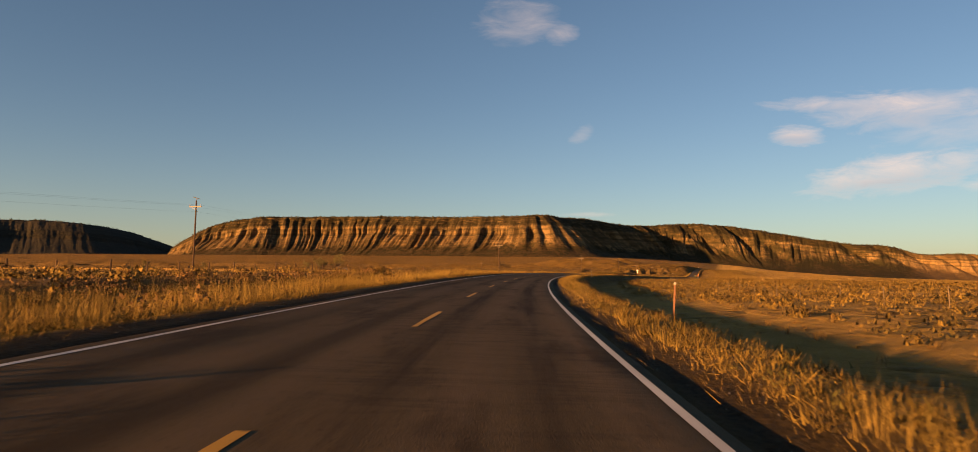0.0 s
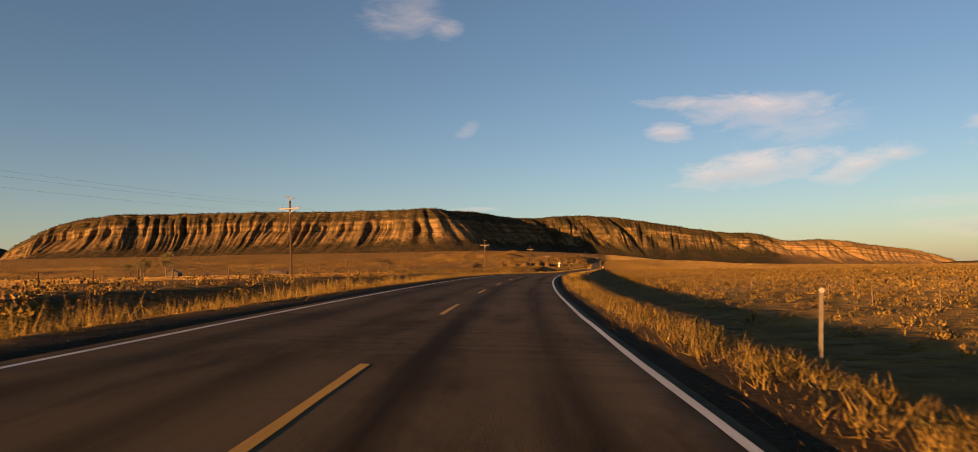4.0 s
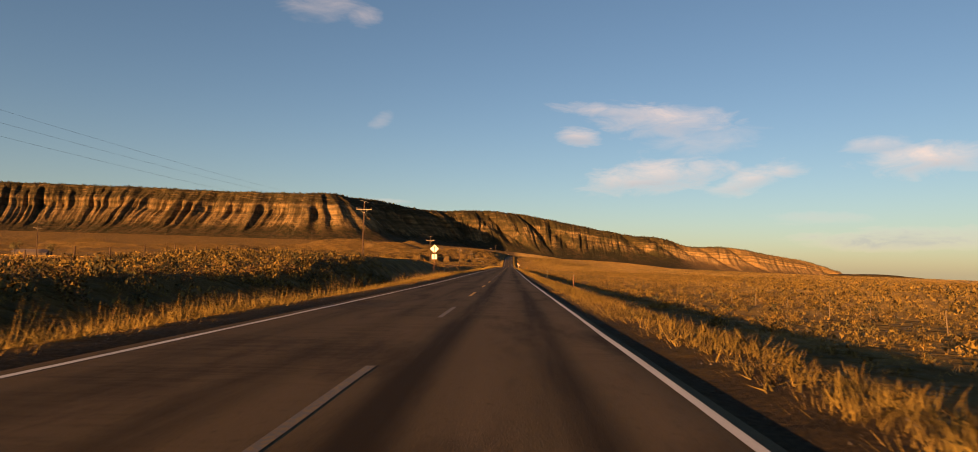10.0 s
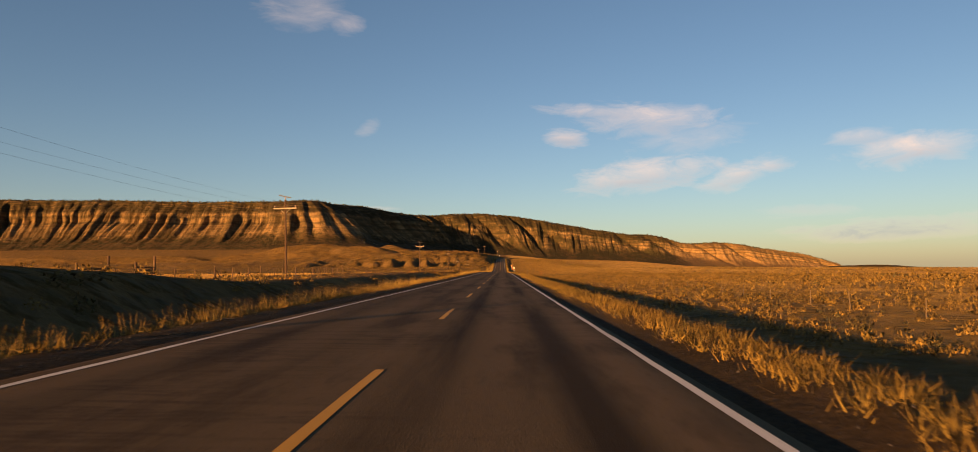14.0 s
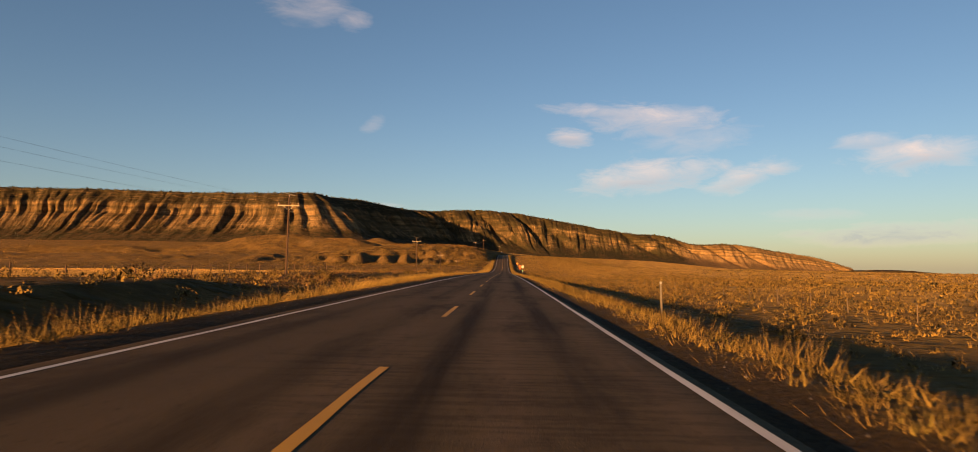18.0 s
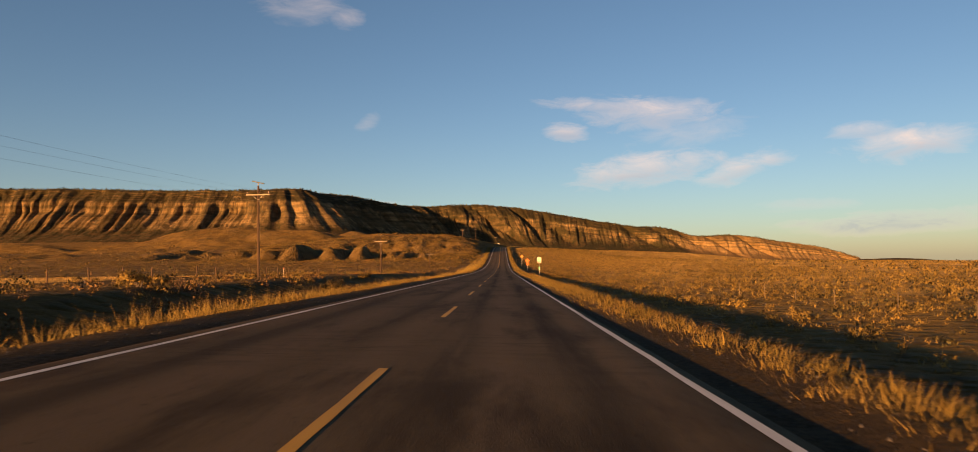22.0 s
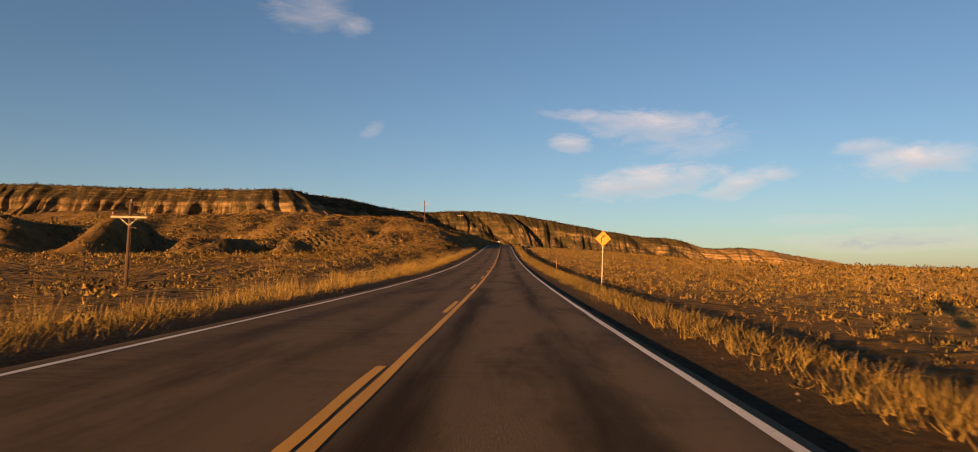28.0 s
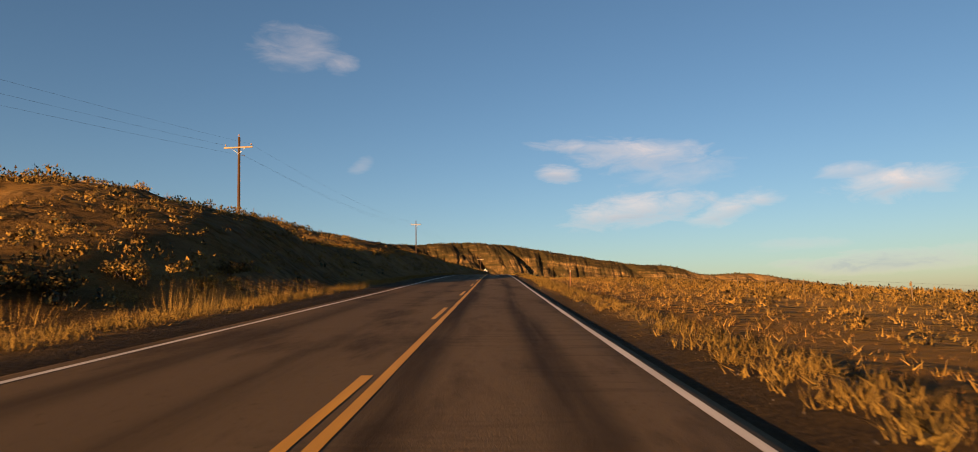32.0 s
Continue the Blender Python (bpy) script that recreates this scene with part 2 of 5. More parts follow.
M_WEED = material("dry_weeds", (0.135, 0.072, 0.026), 0.9, (0.09, 0.05, 0.02), 0.1, (0.17, 0.10, 0.036), 6.0, per_piece=0.4, island=True)
M_WOOD = material("weathered_wood", (0.045, 0.0245, 0.0135), 0.85, (0.028, 0.0155, 0.009), 2.0, (0.062, 0.036, 0.022), 25, 0.006, 30, stretch=(6, 6, 0.6))
M_POST = material("fence_wood", (0.0678, 0.0392, 0.022), 0.9, (0.0415, 0.0241, 0.0146), 2.0, (0.0944, 0.0604, 0.0366), 30, 0.006, 30, per_piece=0.3, stretch=(5, 5, 0.7))
M_PALE = material("painted_crossarm", (0.257, 0.212, 0.157), 0.8, (0.187, 0.148, 0.107), 2.0, (0.29, 0.238, 0.178), 20)
M_GALV = material("galvanised_steel", (0.225, 0.211, 0.189), 0.45, (0.18, 0.169, 0.155), 8, (0.25, 0.235, 0.21), 60, metal=0.7)
M_WIRE = material("wire", (0.09, 0.085, 0.08), 0.6, (0.12, 0.1, 0.09), 5, metal=0.6)
M_RUST = material("rusty_post", (0.16, 0.07, 0.04), 0.85, (0.09, 0.05, 0.035), 8, (0.22, 0.1, 0.05), 40, 0.002, 60)
M_DARK = material("dark_fitting", (0.04, 0.035, 0.03), 0.7, (0.06, 0.05, 0.045), 6)
M_CERAMIC = material("insulator_glaze", (0.30, 0.22, 0.17), 0.25, (0.24, 0.18, 0.14), 9, specular=0.6)
M_WHITE = material("white_sheeting", (0.377, 0.352, 0.29), 0.42, (0.349, 0.326, 0.267), 3, (0.395, 0.369, 0.305), 40)
M_BARE = material("bare_aluminium", (0.612, 0.603, 0.578), 0.38, (0.527, 0.518, 0.501), 4, (0.663, 0.654, 0.629), 50, metal=0.35)
M_YELLOW = material("yellow_sheeting", (0.62, 0.178, 0.006), 0.4, (0.55, 0.158, 0.006), 3, (0.66, 0.198, 0.008), 50)
M_ORANGE = material("orange_sheeting", (0.62, 0.13, 0.012), 0.4, (0.56, 0.11, 0.01), 3, (0.66, 0.15, 0.015), 50)
M_BLACK = material("black_legend", (0.02, 0.02, 0.02), 0.5, (0.03, 0.03, 0.03), 5)
M_SIGNGREEN = material("green_sheeting", (0.0, 0.28, 0.13), 0.4, (0.0, 0.24, 0.11), 4, (0.01, 0.32, 0.16), 50)
M_SIGNRED = material("brown_red_legend", (0.30, 0.06, 0.03), 0.5, (0.26, 0.05, 0.03), 5)
M_REFLECT = material("white_reflector", (0.242, 0.226, 0.192), 0.2, (0.22, 0.208, 0.179), 6, specular=0.6)
M_BARK = material("bark", (0.11, 0.085, 0.065), 0.95, (0.07, 0.055, 0.045), 3, bump=0.02, bump_scale=12)
M_LEAF = material("cottonwood_leaf", (0.0814, 0.074, 0.0259), 0.8, (0.118, 0.0888, 0.0296), 0.4, (0.0518, 0.0555, 0.0222), 3, per_piece=0.4, island=True)
M_JUNIPER = material("juniper", (0.037, 0.0444, 0.0237), 0.9, (0.0555, 0.0555, 0.0296), 0.05, (0.0259, 0.0296, 0.0178), 6.0, per_piece=0.35, island=True)
M_SHRUB = material("dark_shrub", (0.050, 0.047, 0.019), 0.9, (0.075, 0.060, 0.022), 0.05, (0.033, 0.031, 0.013), 6.0, per_piece=0.4, island=True)
M_BARN = material("barn_boards", (0.07, 0.05, 0.036), 0.9, (0.05, 0.036, 0.028), 1.0, bump=0.01, bump_scale=8)
M_ROOF = material("tin_roof", (0.12, 0.10, 0.09), 0.6, (0.10, 0.07, 0.055), 1.0, metal=0.2)
M_AMBER = material("amber_reflector", (0.75, 0.22, 0.01), 0.25, (0.7, 0.2, 0.01), 6, specular=0.6)
M_GLASSDARK = material("window_glass", (0.03, 0.03, 0.035), 0.08, (0.035, 0.035, 0.04), 1, specular=0.6)


def nodes_of(name):
    mat = bpy.data.materials.new(name)
    mat.use_nodes = True
    return mat, mat.node_tree, mat.node_tree.nodes["Principled BSDF"]


class Net:
    """Short words for building a node net."""

    def __init__(self, nt):
        self.nt = nt

    def node(self, kind, **props):
        n = self.nt.nodes.new(kind)
        for key, value in props.items():
            setattr(n, key, value)
        return n

    def put(self, v, socket):
        if isinstance(v, (int, float)):
            socket.default_value = v
        elif isinstance(v, tuple):
            socket.default_value = (*v, 1) if len(v) == 3 and socket.type == "RGBA" else v
        else:
            self.nt.links.new(v, socket)

    def noise(self, vec, scale, detail=4, rough=0.5):
        n = self.node("ShaderNodeTexNoise")
        n.inputs["Scale"].default_value = scale
        n.inputs["Detail"].default_value = detail
        n.inputs["Roughness"].default_value = rough
        self.nt.links.new(vec, n.inputs["Vector"])
        return n.outputs["Fac"]

    def ramp(self, v, lo, hi, a=0.0, b=1.0):
        n = self.node("ShaderNodeMapRange")
        n.inputs["From Min"].default_value, n.inputs["From Max"].default_value = lo, hi
        n.inputs["To Min"].default_value, n.inputs["To Max"].default_value = a, b
        self.nt.links.new(v, n.inputs["Value"])
        return n.outputs[0]

    def mix(self, f, a, b):
        n = self.node("ShaderNodeMix", data_type="RGBA")
        for key, v in (("Factor", f), ("A", a), ("B", b)):
            self.put(v, n.inputs[key])
        return n.outputs["Result"]

    def math(self, op, a, b=0.0):
        n = self.node("ShaderNodeMath", operation=op)
        self.put(a, n.inputs[0])
        self.put(b, n.inputs[1])
        return n.outputs[0]

    def scaled(self, vec, s):
        n = self.node("ShaderNodeMapping")
        n.inputs["Scale"].default_value = s
        self.nt.links.new(vec, n.inputs[0])
        return n.outputs[0]

    def bump(self, h, dist, strength=1.0):
        n = self.node("ShaderNodeBump")
        n.inputs["Distance"].default_value = dist
        n.inputs["Strength"].default_value = strength
        self.nt.links.new(h, n.inputs["Height"])
        return n.outputs[0]


def soil_material():
    mat, nt, bsdf = nodes_of("dry_rangeland")
    k = Net(nt)
    pos = k.node("ShaderNodeTexCoord").outputs["Object"]
    big = k.ramp(k.noise(pos, 0.012, 5, 0.6), 0.38, 0.62)
    mid = k.ramp(k.noise(pos, 0.11, 5, 0.6), 0.4, 0.62)
    small = k.ramp(k.noise(pos, 1.3, 5, 0.65), 0.45, 0.62)
    c = k.mix(big, (0.069, 0.04, 0.0119), (0.0881, 0.0505, 0.0136))
    c = k.mix(k.math("MULTIPLY", mid, 0.55), c, (0.0534, 0.0347, 0.0115))
    c = k.mix(k.math("MULTIPLY", small, 0.5), c, (0.0378, 0.0226, 0.00764))
    # low brush: rounded clumps with their own colour and relief
    vor = k.node("ShaderNodeTexVoronoi", feature="SMOOTH_F1")
    vor.inputs["Scale"].default_value = 0.85
    vor.inputs["Smoothness"].default_value = 0.35
    warp = k.node("ShaderNodeVectorMath", operation="ADD")
    nz = k.node("ShaderNodeTexNoise")
    nz.inputs["Scale"].default_value = 1.1
    nt.links.new(pos, nz.inputs["Vector"])
    nt.links.new(pos, warp.inputs[0])
    nt.links.new(nz.outputs["Color"], warp.inputs[1])
    nt.links.new(warp.outputs[0], vor.inputs["Vector"])
    lump = k.ramp(vor.outputs["Distance"], 0.62, 0.12)
    cover = k.ramp(k.noise(pos, 0.07, 4, 0.6), 0.40, 0.56)
    lump = k.math("MULTIPLY", lump, cover)
    leafy = k.mix(k.ramp(k.noise(pos, 0.6, 3), 0.4, 0.6), (0.085, 0.062, 0.021), (0.042, 0.036, 0.014))
    c = k.mix(k.math("MULTIPLY", k.ramp(lump, 0.15, 0.45), 0.75), c, leafy)
    # thin dry grass covering the open flats
    gx = k.node("ShaderNodeSeparateXYZ")
    nt.links.new(pos, gx.inputs[0])
    cured = k.mix(k.ramp(k.noise(pos, 0.35, 5, 0.65), 0.4, 0.6), (0.16, 0.102, 0.025), (0.085, 0.058, 0.017))
    c = k.mix(k.math("MULTIPLY", k.ramp(gx.outputs[0], 11, 17), 0.75), c, cured)
    # bare eroded faces
    nz_ = k.node("ShaderNodeSeparateXYZ")
    nt.links.new(k.node("ShaderNodeNewGeometry").outputs["True Normal"], nz_.inputs[0])
    steep = k.math("MULTIPLY", k.ramp(nz_.outputs[2], 0.93, 0.84), k.ramp(k.noise(pos, 0.35, 5, 0.7), 0.62, 0.42))
    c = k.mix(k.math("MULTIPLY", steep, 0.8), c, (0.115, 0.078, 0.038))
    # mown hay field, kept in the plan coordinates (stored in the map: field, gravel)
    uvn = k.node("ShaderNodeUVMap", uv_map="plan")
    sx = k.node("ShaderNodeSeparateXYZ")
    nt.links.new(uvn.outputs[0], sx.inputs[0])
    rows = k.noise(k.scaled(pos, (0.9, 0.05, 1)), 1.0, 4)
    hay = k.mix(k.ramp(rows, 0.35, 0.65), (0.158, 0.099, 0.0255), (0.132, 0.0805, 0.0195))
    hay = k.mix(k.math("MULTIPLY", k.ramp(k.noise(pos, 0.05, 4), 0.5, 0.7), 0.5), hay, (0.113, 0.0719, 0.0187))
    c = k.mix(sx.outputs[0], c, hay)
    grit = k.mix(k.ramp(k.noise(pos, 14, 3), 0.4, 0.6), (0.0221, 0.016, 0.00848), (0.0441, 0.0306, 0.0153))
    c = k.mix(sx.outputs[1], c, grit)
    nt.links.new(c, bsdf.inputs["Base Color"])
    bsdf.inputs["Roughness"].default_value = 1.0
    bsdf.inputs["Specular IOR Level"].default_value = 0.1
    bare_gap = k.ramp(lump, 0.05, 0.5, 1.0, 0.45)
    fuzz = k.ramp(k.noise(pos, 0.16, 5, 0.65), 0.40, 0.60, 0.03, 0.20)
    px = k.node("ShaderNodeSeparateXYZ")
    nt.links.new(pos, px.inputs[0])
    fuzz = k.math("ADD", fuzz, k.ramp(px.outputs[0], 14, 40, 0.0, 0.48))
    fuzz = k.math("MULTIPLY", k.math("ADD", fuzz, k.math("MULTIPLY", sx.outputs[0], 0.6)), k.math("SUBTRACT", 1.0, sx.outputs[1]))
    fuzz = k.math("MULTIPLY", fuzz, bare_gap)
    nt.links.new(fuzz, bsdf.inputs["Sheen Weight"])
    bsdf.inputs["Sheen Roughness"].default_value = 0.6
    bsdf.inputs["Sheen Tint"].default_value = (0.66, 0.41, 0.115, 1)
    plain = k.math("SUBTRACT", 1.0, k.math("MAXIMUM", sx.outputs[0], sx.outputs[1]))
    relief = k.math("ADD", k.math("MULTIPLY", k.noise(pos, 0.9, 9, 0.68), 0.5), k.math("MULTIPLY", k.math("MULTIPLY", lump, plain), 0.85))
    nt.links.new(k.bump(relief, 1.0), bsdf.inputs["Normal"])
    return mat


def cliff_material():
    mat, nt, bsdf = nodes_of("layered_cliff")
    k = Net(nt)
    pos = k.node("ShaderNodeTexCoord").outputs["Object"]
    uvn = k.node("ShaderNodeUVMap", uv_map="plan")      # metres along, relative height
    sx = k.node("ShaderNodeSeparateXYZ")
    nt.links.new(uvn.outputs[0], sx.inputs[0])
    lay = k.noise(k.scaled(uvn.outputs[0], (0.0009, 22, 1)), 1.0, 5, 0.6)
    rock = k.mix(k.ramp(lay, 0.40, 0.58), (0.165, 0.104, 0.046), (0.265, 0.176, 0.083))
    lay2 = k.noise(k.scaled(uvn.outputs[0], (0.003, 70, 1)), 1.0, 3, 0.5)
    rock = k.mix(k.math("MULTIPLY", k.ramp(lay2, 0.50, 0.62), 0.32), rock, (0.048, 0.030, 0.015))
    rock = k.mix(k.math("MULTIPLY", k.ramp(k.noise(pos, 0.012, 5), 0.42, 0.66), 0.4), rock, (0.062, 0.042, 0.02))
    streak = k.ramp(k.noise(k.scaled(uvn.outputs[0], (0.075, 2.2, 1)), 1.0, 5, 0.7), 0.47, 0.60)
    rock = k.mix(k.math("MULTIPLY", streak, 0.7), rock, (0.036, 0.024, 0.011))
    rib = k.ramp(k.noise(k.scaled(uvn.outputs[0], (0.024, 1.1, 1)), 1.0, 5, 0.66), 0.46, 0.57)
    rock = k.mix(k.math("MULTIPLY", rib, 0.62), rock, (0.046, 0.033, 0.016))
    talus = k.mix(k.ramp(k.noise(pos, 0.02, 6, 0.65), 0.42, 0.6), (0.060, 0.040, 0.018), (0.032, 0.024, 0.011))
    low = k.math("ADD", sx.outputs[1], k.math("MULTIPLY", k.math("SUBTRACT", k.noise(pos, 0.008, 4), 0.5), 0.42))
    pale = k.node("ShaderNodeAttribute", attribute_name="pale").outputs["Fac"]
    bare = k.math("SUBTRACT", 1.0, k.math("MULTIPLY", pale, 0.75))
    rock = k.mix(k.math("MULTIPLY", pale, 0.45), rock, (0.22, 0.14, 0.066))
    c = k.mix(k.ramp(low, 0.22, 0.30), k.mix(k.math("MULTIPLY", pale, 0.6), talus, (0.16, 0.10, 0.05)), rock)
    scrub = k.ramp(k.noise(pos, 0.04, 5, 0.7), 0.47, 0.58)
    c = k.mix(k.math("MULTIPLY", scrub, k.math("MULTIPLY", bare, k.ramp(low, 0.22, 0.45, 0.85, 0.28))), c, (0.020, 0.019, 0.009))
    # scrub on the benches and the sloping cap
    d1 = k.math("ADD", sx.outputs[1], k.math("MULTIPLY", k.math("SUBTRACT", k.noise(pos, 0.016, 5), 0.5), 0.16))
    for centre in (0.535, 0.672, 0.785):
        f = k.ramp(k.math("ABSOLUTE", k.math("SUBTRACT", d1, centre)), 0.035, 0.012)
        c = k.mix(k.math("MULTIPLY", f, 0.5), c, (0.024, 0.021, 0.010))
    # shade of the east stretch, put into the colour as streaky dark scrub
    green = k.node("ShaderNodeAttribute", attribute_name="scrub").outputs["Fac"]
    shade_streaks = k.ramp(k.noise(k.scaled(uvn.outputs[0], (0.011, 3.0, 1)), 1.0, 6, 0.68), 0.42, 0.56)
    c = k.mix(k.math("MULTIPLY", k.math("MULTIPLY", shade_streaks, green), 0.88), c, (0.024, 0.021, 0.010))
    cap = k.math("MULTIPLY", k.ramp(d1, 0.73, 0.81), k.ramp(k.noise(k.scaled(uvn.outputs[0], (0.02, 30, 1)), 1.0, 4), 0.62, 0.5, 0.45, 0.92))
    c = k.mix(k.math("MULTIPLY", cap, k.math("POWER", bare, 0.5)), c, (0.023, 0.019, 0.009))
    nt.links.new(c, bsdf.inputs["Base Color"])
    bsdf.inputs["Roughness"].default_value = 1.0
    bsdf.inputs["Specular IOR Level"].default_value = 0.1
    nt.links.new(k.bump(k.noise(k.scaled(pos, (1, 1, 0.28)), 0.075, 9, 0.74), 8.0), bsdf.inputs["Normal"])
    return mat


def asphalt_material():
    mat, nt, bsdf = nodes_of("worn_asphalt")
    k = Net(nt)
    uvn = k.node("ShaderNodeUVMap", uv_map="plan").outputs[0]
    sx = k.node("ShaderNodeSeparateXYZ")
    nt.links.new(uvn, sx.inputs[0])
    u = sx.outputs[0]
    wob = k.math("MULTIPLY", k.math("SUBTRACT", k.noise(k.scaled(uvn, (0.0, 0.05, 1)), 1.0, 3), 0.5), 0.45)
    u2 = k.math("ADD", u, wob)
    c = k.mix(k.ramp(k.noise(uvn, 60, 3), 0.35, 0.7), (0.068, 0.050, 0.027), (0.116, 0.086, 0.049))
    # pale worn areas along the lanes
    for centre, wide, amount in ((1.42, 0.45, 0.6), (3.05, 0.40, 0.55), (-0.35, 0.35, 0.4), (-1.9, 0.6, 0.5), (-3.3, 0.4, 0.4)):
        d = k.math("ABSOLUTE", k.math("SUBTRACT", u2, centre))
        f = k.math("MULTIPLY", k.ramp(d, wide, 0.1), amount)
        f = k.math("MULTIPLY", f, k.ramp(k.noise(k.scaled(uvn, (1.2, 0.06, 1)), 1.0, 4), 0.3, 0.6))
        c = k.mix(f, c, (0.128, 0.092, 0.056))
    # paler chip-sealed stretch on the climb
    newer = k.math("MULTIPLY", k.ramp(sx.outputs[1], 800, 850), k.ramp(k.noise(k.scaled(uvn, (0.5, 0.08, 1)), 1.0, 4), 0.35, 0.6, 0.35, 0.7))
    c = k.mix(newer, c, (0.125, 0.092, 0.055))
    # dark bleeding wheel paths and patches
    for centre, wide, amount in ((0.58, 0.42, 0.85), (2.3, 0.40, 0.8), (-1.05, 0.4, 0.5), (-2.75, 0.42, 0.5)):
        d = k.math("ABSOLUTE", k.math("SUBTRACT", u2, centre))
        f = k.math("MULTIPLY", k.ramp(d, wide, 0.12), amount)
        f = k.math("MULTIPLY", f, k.ramp(k.noise(k.scaled(uvn, (0.9, 0.045, 1)), 1.0, 5, 0.62), 0.38, 0.58))
        c = k.mix(f, c, (0.016, 0.0115, 0.007))
    blot = k.ramp(k.noise(k.scaled(uvn, (0.7, 0.16, 1)), 1.0, 5, 0.65), 0.50, 0.66)
    c = k.mix(k.math("MULTIPLY", blot, 0.7), c, (0.025, 0.0175, 0.0098))
    # left lane slightly darker from the centre towards its outer side
    c = k.mix(k.ramp(u, -0.4, -2.8, 0.0, 0.2), c, (0.022, 0.0155, 0.0088))
    speck = k.ramp(k.noise(uvn, 9, 5, 0.7), 0.58, 0.70)
    c = k.mix(k.math("MULTIPLY", speck, 0.55), c, (0.018, 0.013, 0.008))
    # sealed cross cracks
    cr = k.noise(k.scaled(uvn, (0.16, 1.5, 1)), 1.0, 6, 0.7)
    cr = k.ramp(k.math("ABSOLUTE", k.math("SUBTRACT", cr, 0.5)), 0.030, 0.010)
    cr = k.math("MULTIPLY", cr, k.ramp(k.noise(uvn, 0.12, 3), 0.47, 0.56))
    c = k.mix(k.math("MULTIPLY", cr, 0.32), c, (0.0075, 0.006, 0.005))
    nt.links.new(c, bsdf.inputs["Base Color"])
    bsdf.inputs["Roughness"].default_value = 0.85
    bsdf.inputs["Specular IOR Level"].default_value = 0.04
    nt.links.new(k.bump(k.noise(uvn, 45, 4, 0.6), 0.012, 0.6), bsdf.inputs["Normal"])
    return mat


def paint_material(name, colour, wear):
    mat, nt, bsdf = nodes_of(name)
    k = Net(nt)
    uvn = k.node("ShaderNodeUVMap", uv_map="plan").outputs[0]
    w = k.ramp(k.noise(uvn, 16, 6, 0.75), wear, wear + 0.10)
    w2 = k.ramp(k.noise(k.scaled(uvn, (1, 0.12, 1)), 3, 4), 0.3, 0.7)
    c = k.mix(w2, colour, tuple(v * 0.72 for v in colour))
    c = k.mix(w, c, (0.08, 0.07, 0.06))
    nt.links.new(c, bsdf.inputs["Base Color"])
    bsdf.inputs["Roughness"].default_value = 0.75
    return mat


M_SOIL = soil_material()
M_CLIFF = cliff_material()
M_ASPHALT = asphalt_material()
M_LINE = paint_material("white_road_paint", (0.62, 0.58, 0.50), 0.60)
M_FADED = paint_material("faded_yellow_paint", (0.22, 0.13, 0.02), 0.42)
# near-black colour that stands in for the shade on the far mesa
M_SHADED_MESA = material("shaded_slope", (0.020, 0.018, 0.012), 1.0, (0.028, 0.023, 0.014), 0.01, (0.012, 0.012, 0.008), 0.08, 3.0, 0.1)
M_CENTRE = paint_material("yellow_road_paint", (0.56, 0.27, 0.004), 0.61)

# ---- the lie of the land ----
# centre line of the road: y, x, z
ROAD = np.array([
    (-1500, 560, -8), (-700, 340, -6), (-300, 175, -3.6), (-112.8, 82.7, -2.04), (-57.2, 57.65, -1.34), (-28.8, 46.56, -0.99), (0, 36.49, -0.64), (29.2, 27.56, -0.29),
    (58.7, 19.87, 0.05), (88.5, 13.4, 0.34), (118.5, 8.16, 0.53), (148.8, 4.3, 0.67), (179.2, 1.82, 0.78), (209.6, 0.53, 0.78),
    (240, 0.06, 0.66), (270, 0, 0.49), (301, 0, 0.34), (362, 0, 0.06), (423, 0, 0.0)])
RISE = np.array([
    (423, 0.0), (484, -0.04), (545, -0.05), (606, -0.12), (667, -0.46), (728, -0.89), (789, -1.25), (820, -1.25), (850, -0.97), (880, -0.40), (911, 0.57),
    (942, 1.88), (972, 3.41), (1003, 5.2), (1033, 7.01), (1064, 8.7), (1094, 10.1), (1125, 11.2), (1155, 11.8), (1190, 12.0), (1300, 11.0), (1600, 8.0), (2600, 6.0), (5200, 6.0)])


def curve_through(kx, ky, x):
    """A smooth curve through knots that are sorted in kx."""
    m = np.gradient(ky, kx)
    i = np.clip(np.searchsorted(kx, x, side="right") - 1, 0, len(kx) - 2)
    h = kx[i + 1] - kx[i]
    s = np.clip((x - kx[i]) / h, 0, 1)
    return ((2 * s ** 3 - 3 * s ** 2 + 1) * ky[i] + (s ** 3 - 2 * s * s + s) * h * m[i]
            + (3 * s * s - 2 * s ** 3) * ky[i + 1] + (s ** 3 - s * s) * h * m[i + 1])


def road_x(y):
    y = np.asarray(y, float)
    bend = np.minimum(np.maximum(y - 1085, 0), 260)
    bend = bend ** 2 / 520 + np.maximum(y - 1345, 0) * 0.3 * smooth(2600, 1400, y)
    return np.where(y < 270, curve_through(ROAD[:, 0], ROAD[:, 1], np.minimum(y, 300)), bend)


def road_z(y):
    y = np.asarray(y, float)
    low = curve_through(ROAD[:, 0], ROAD[:, 2], np.minimum(y, 423))
    return np.where(y < 423, low, curve_through(RISE[:, 0], RISE[:, 1], np.maximum(y, 423)))


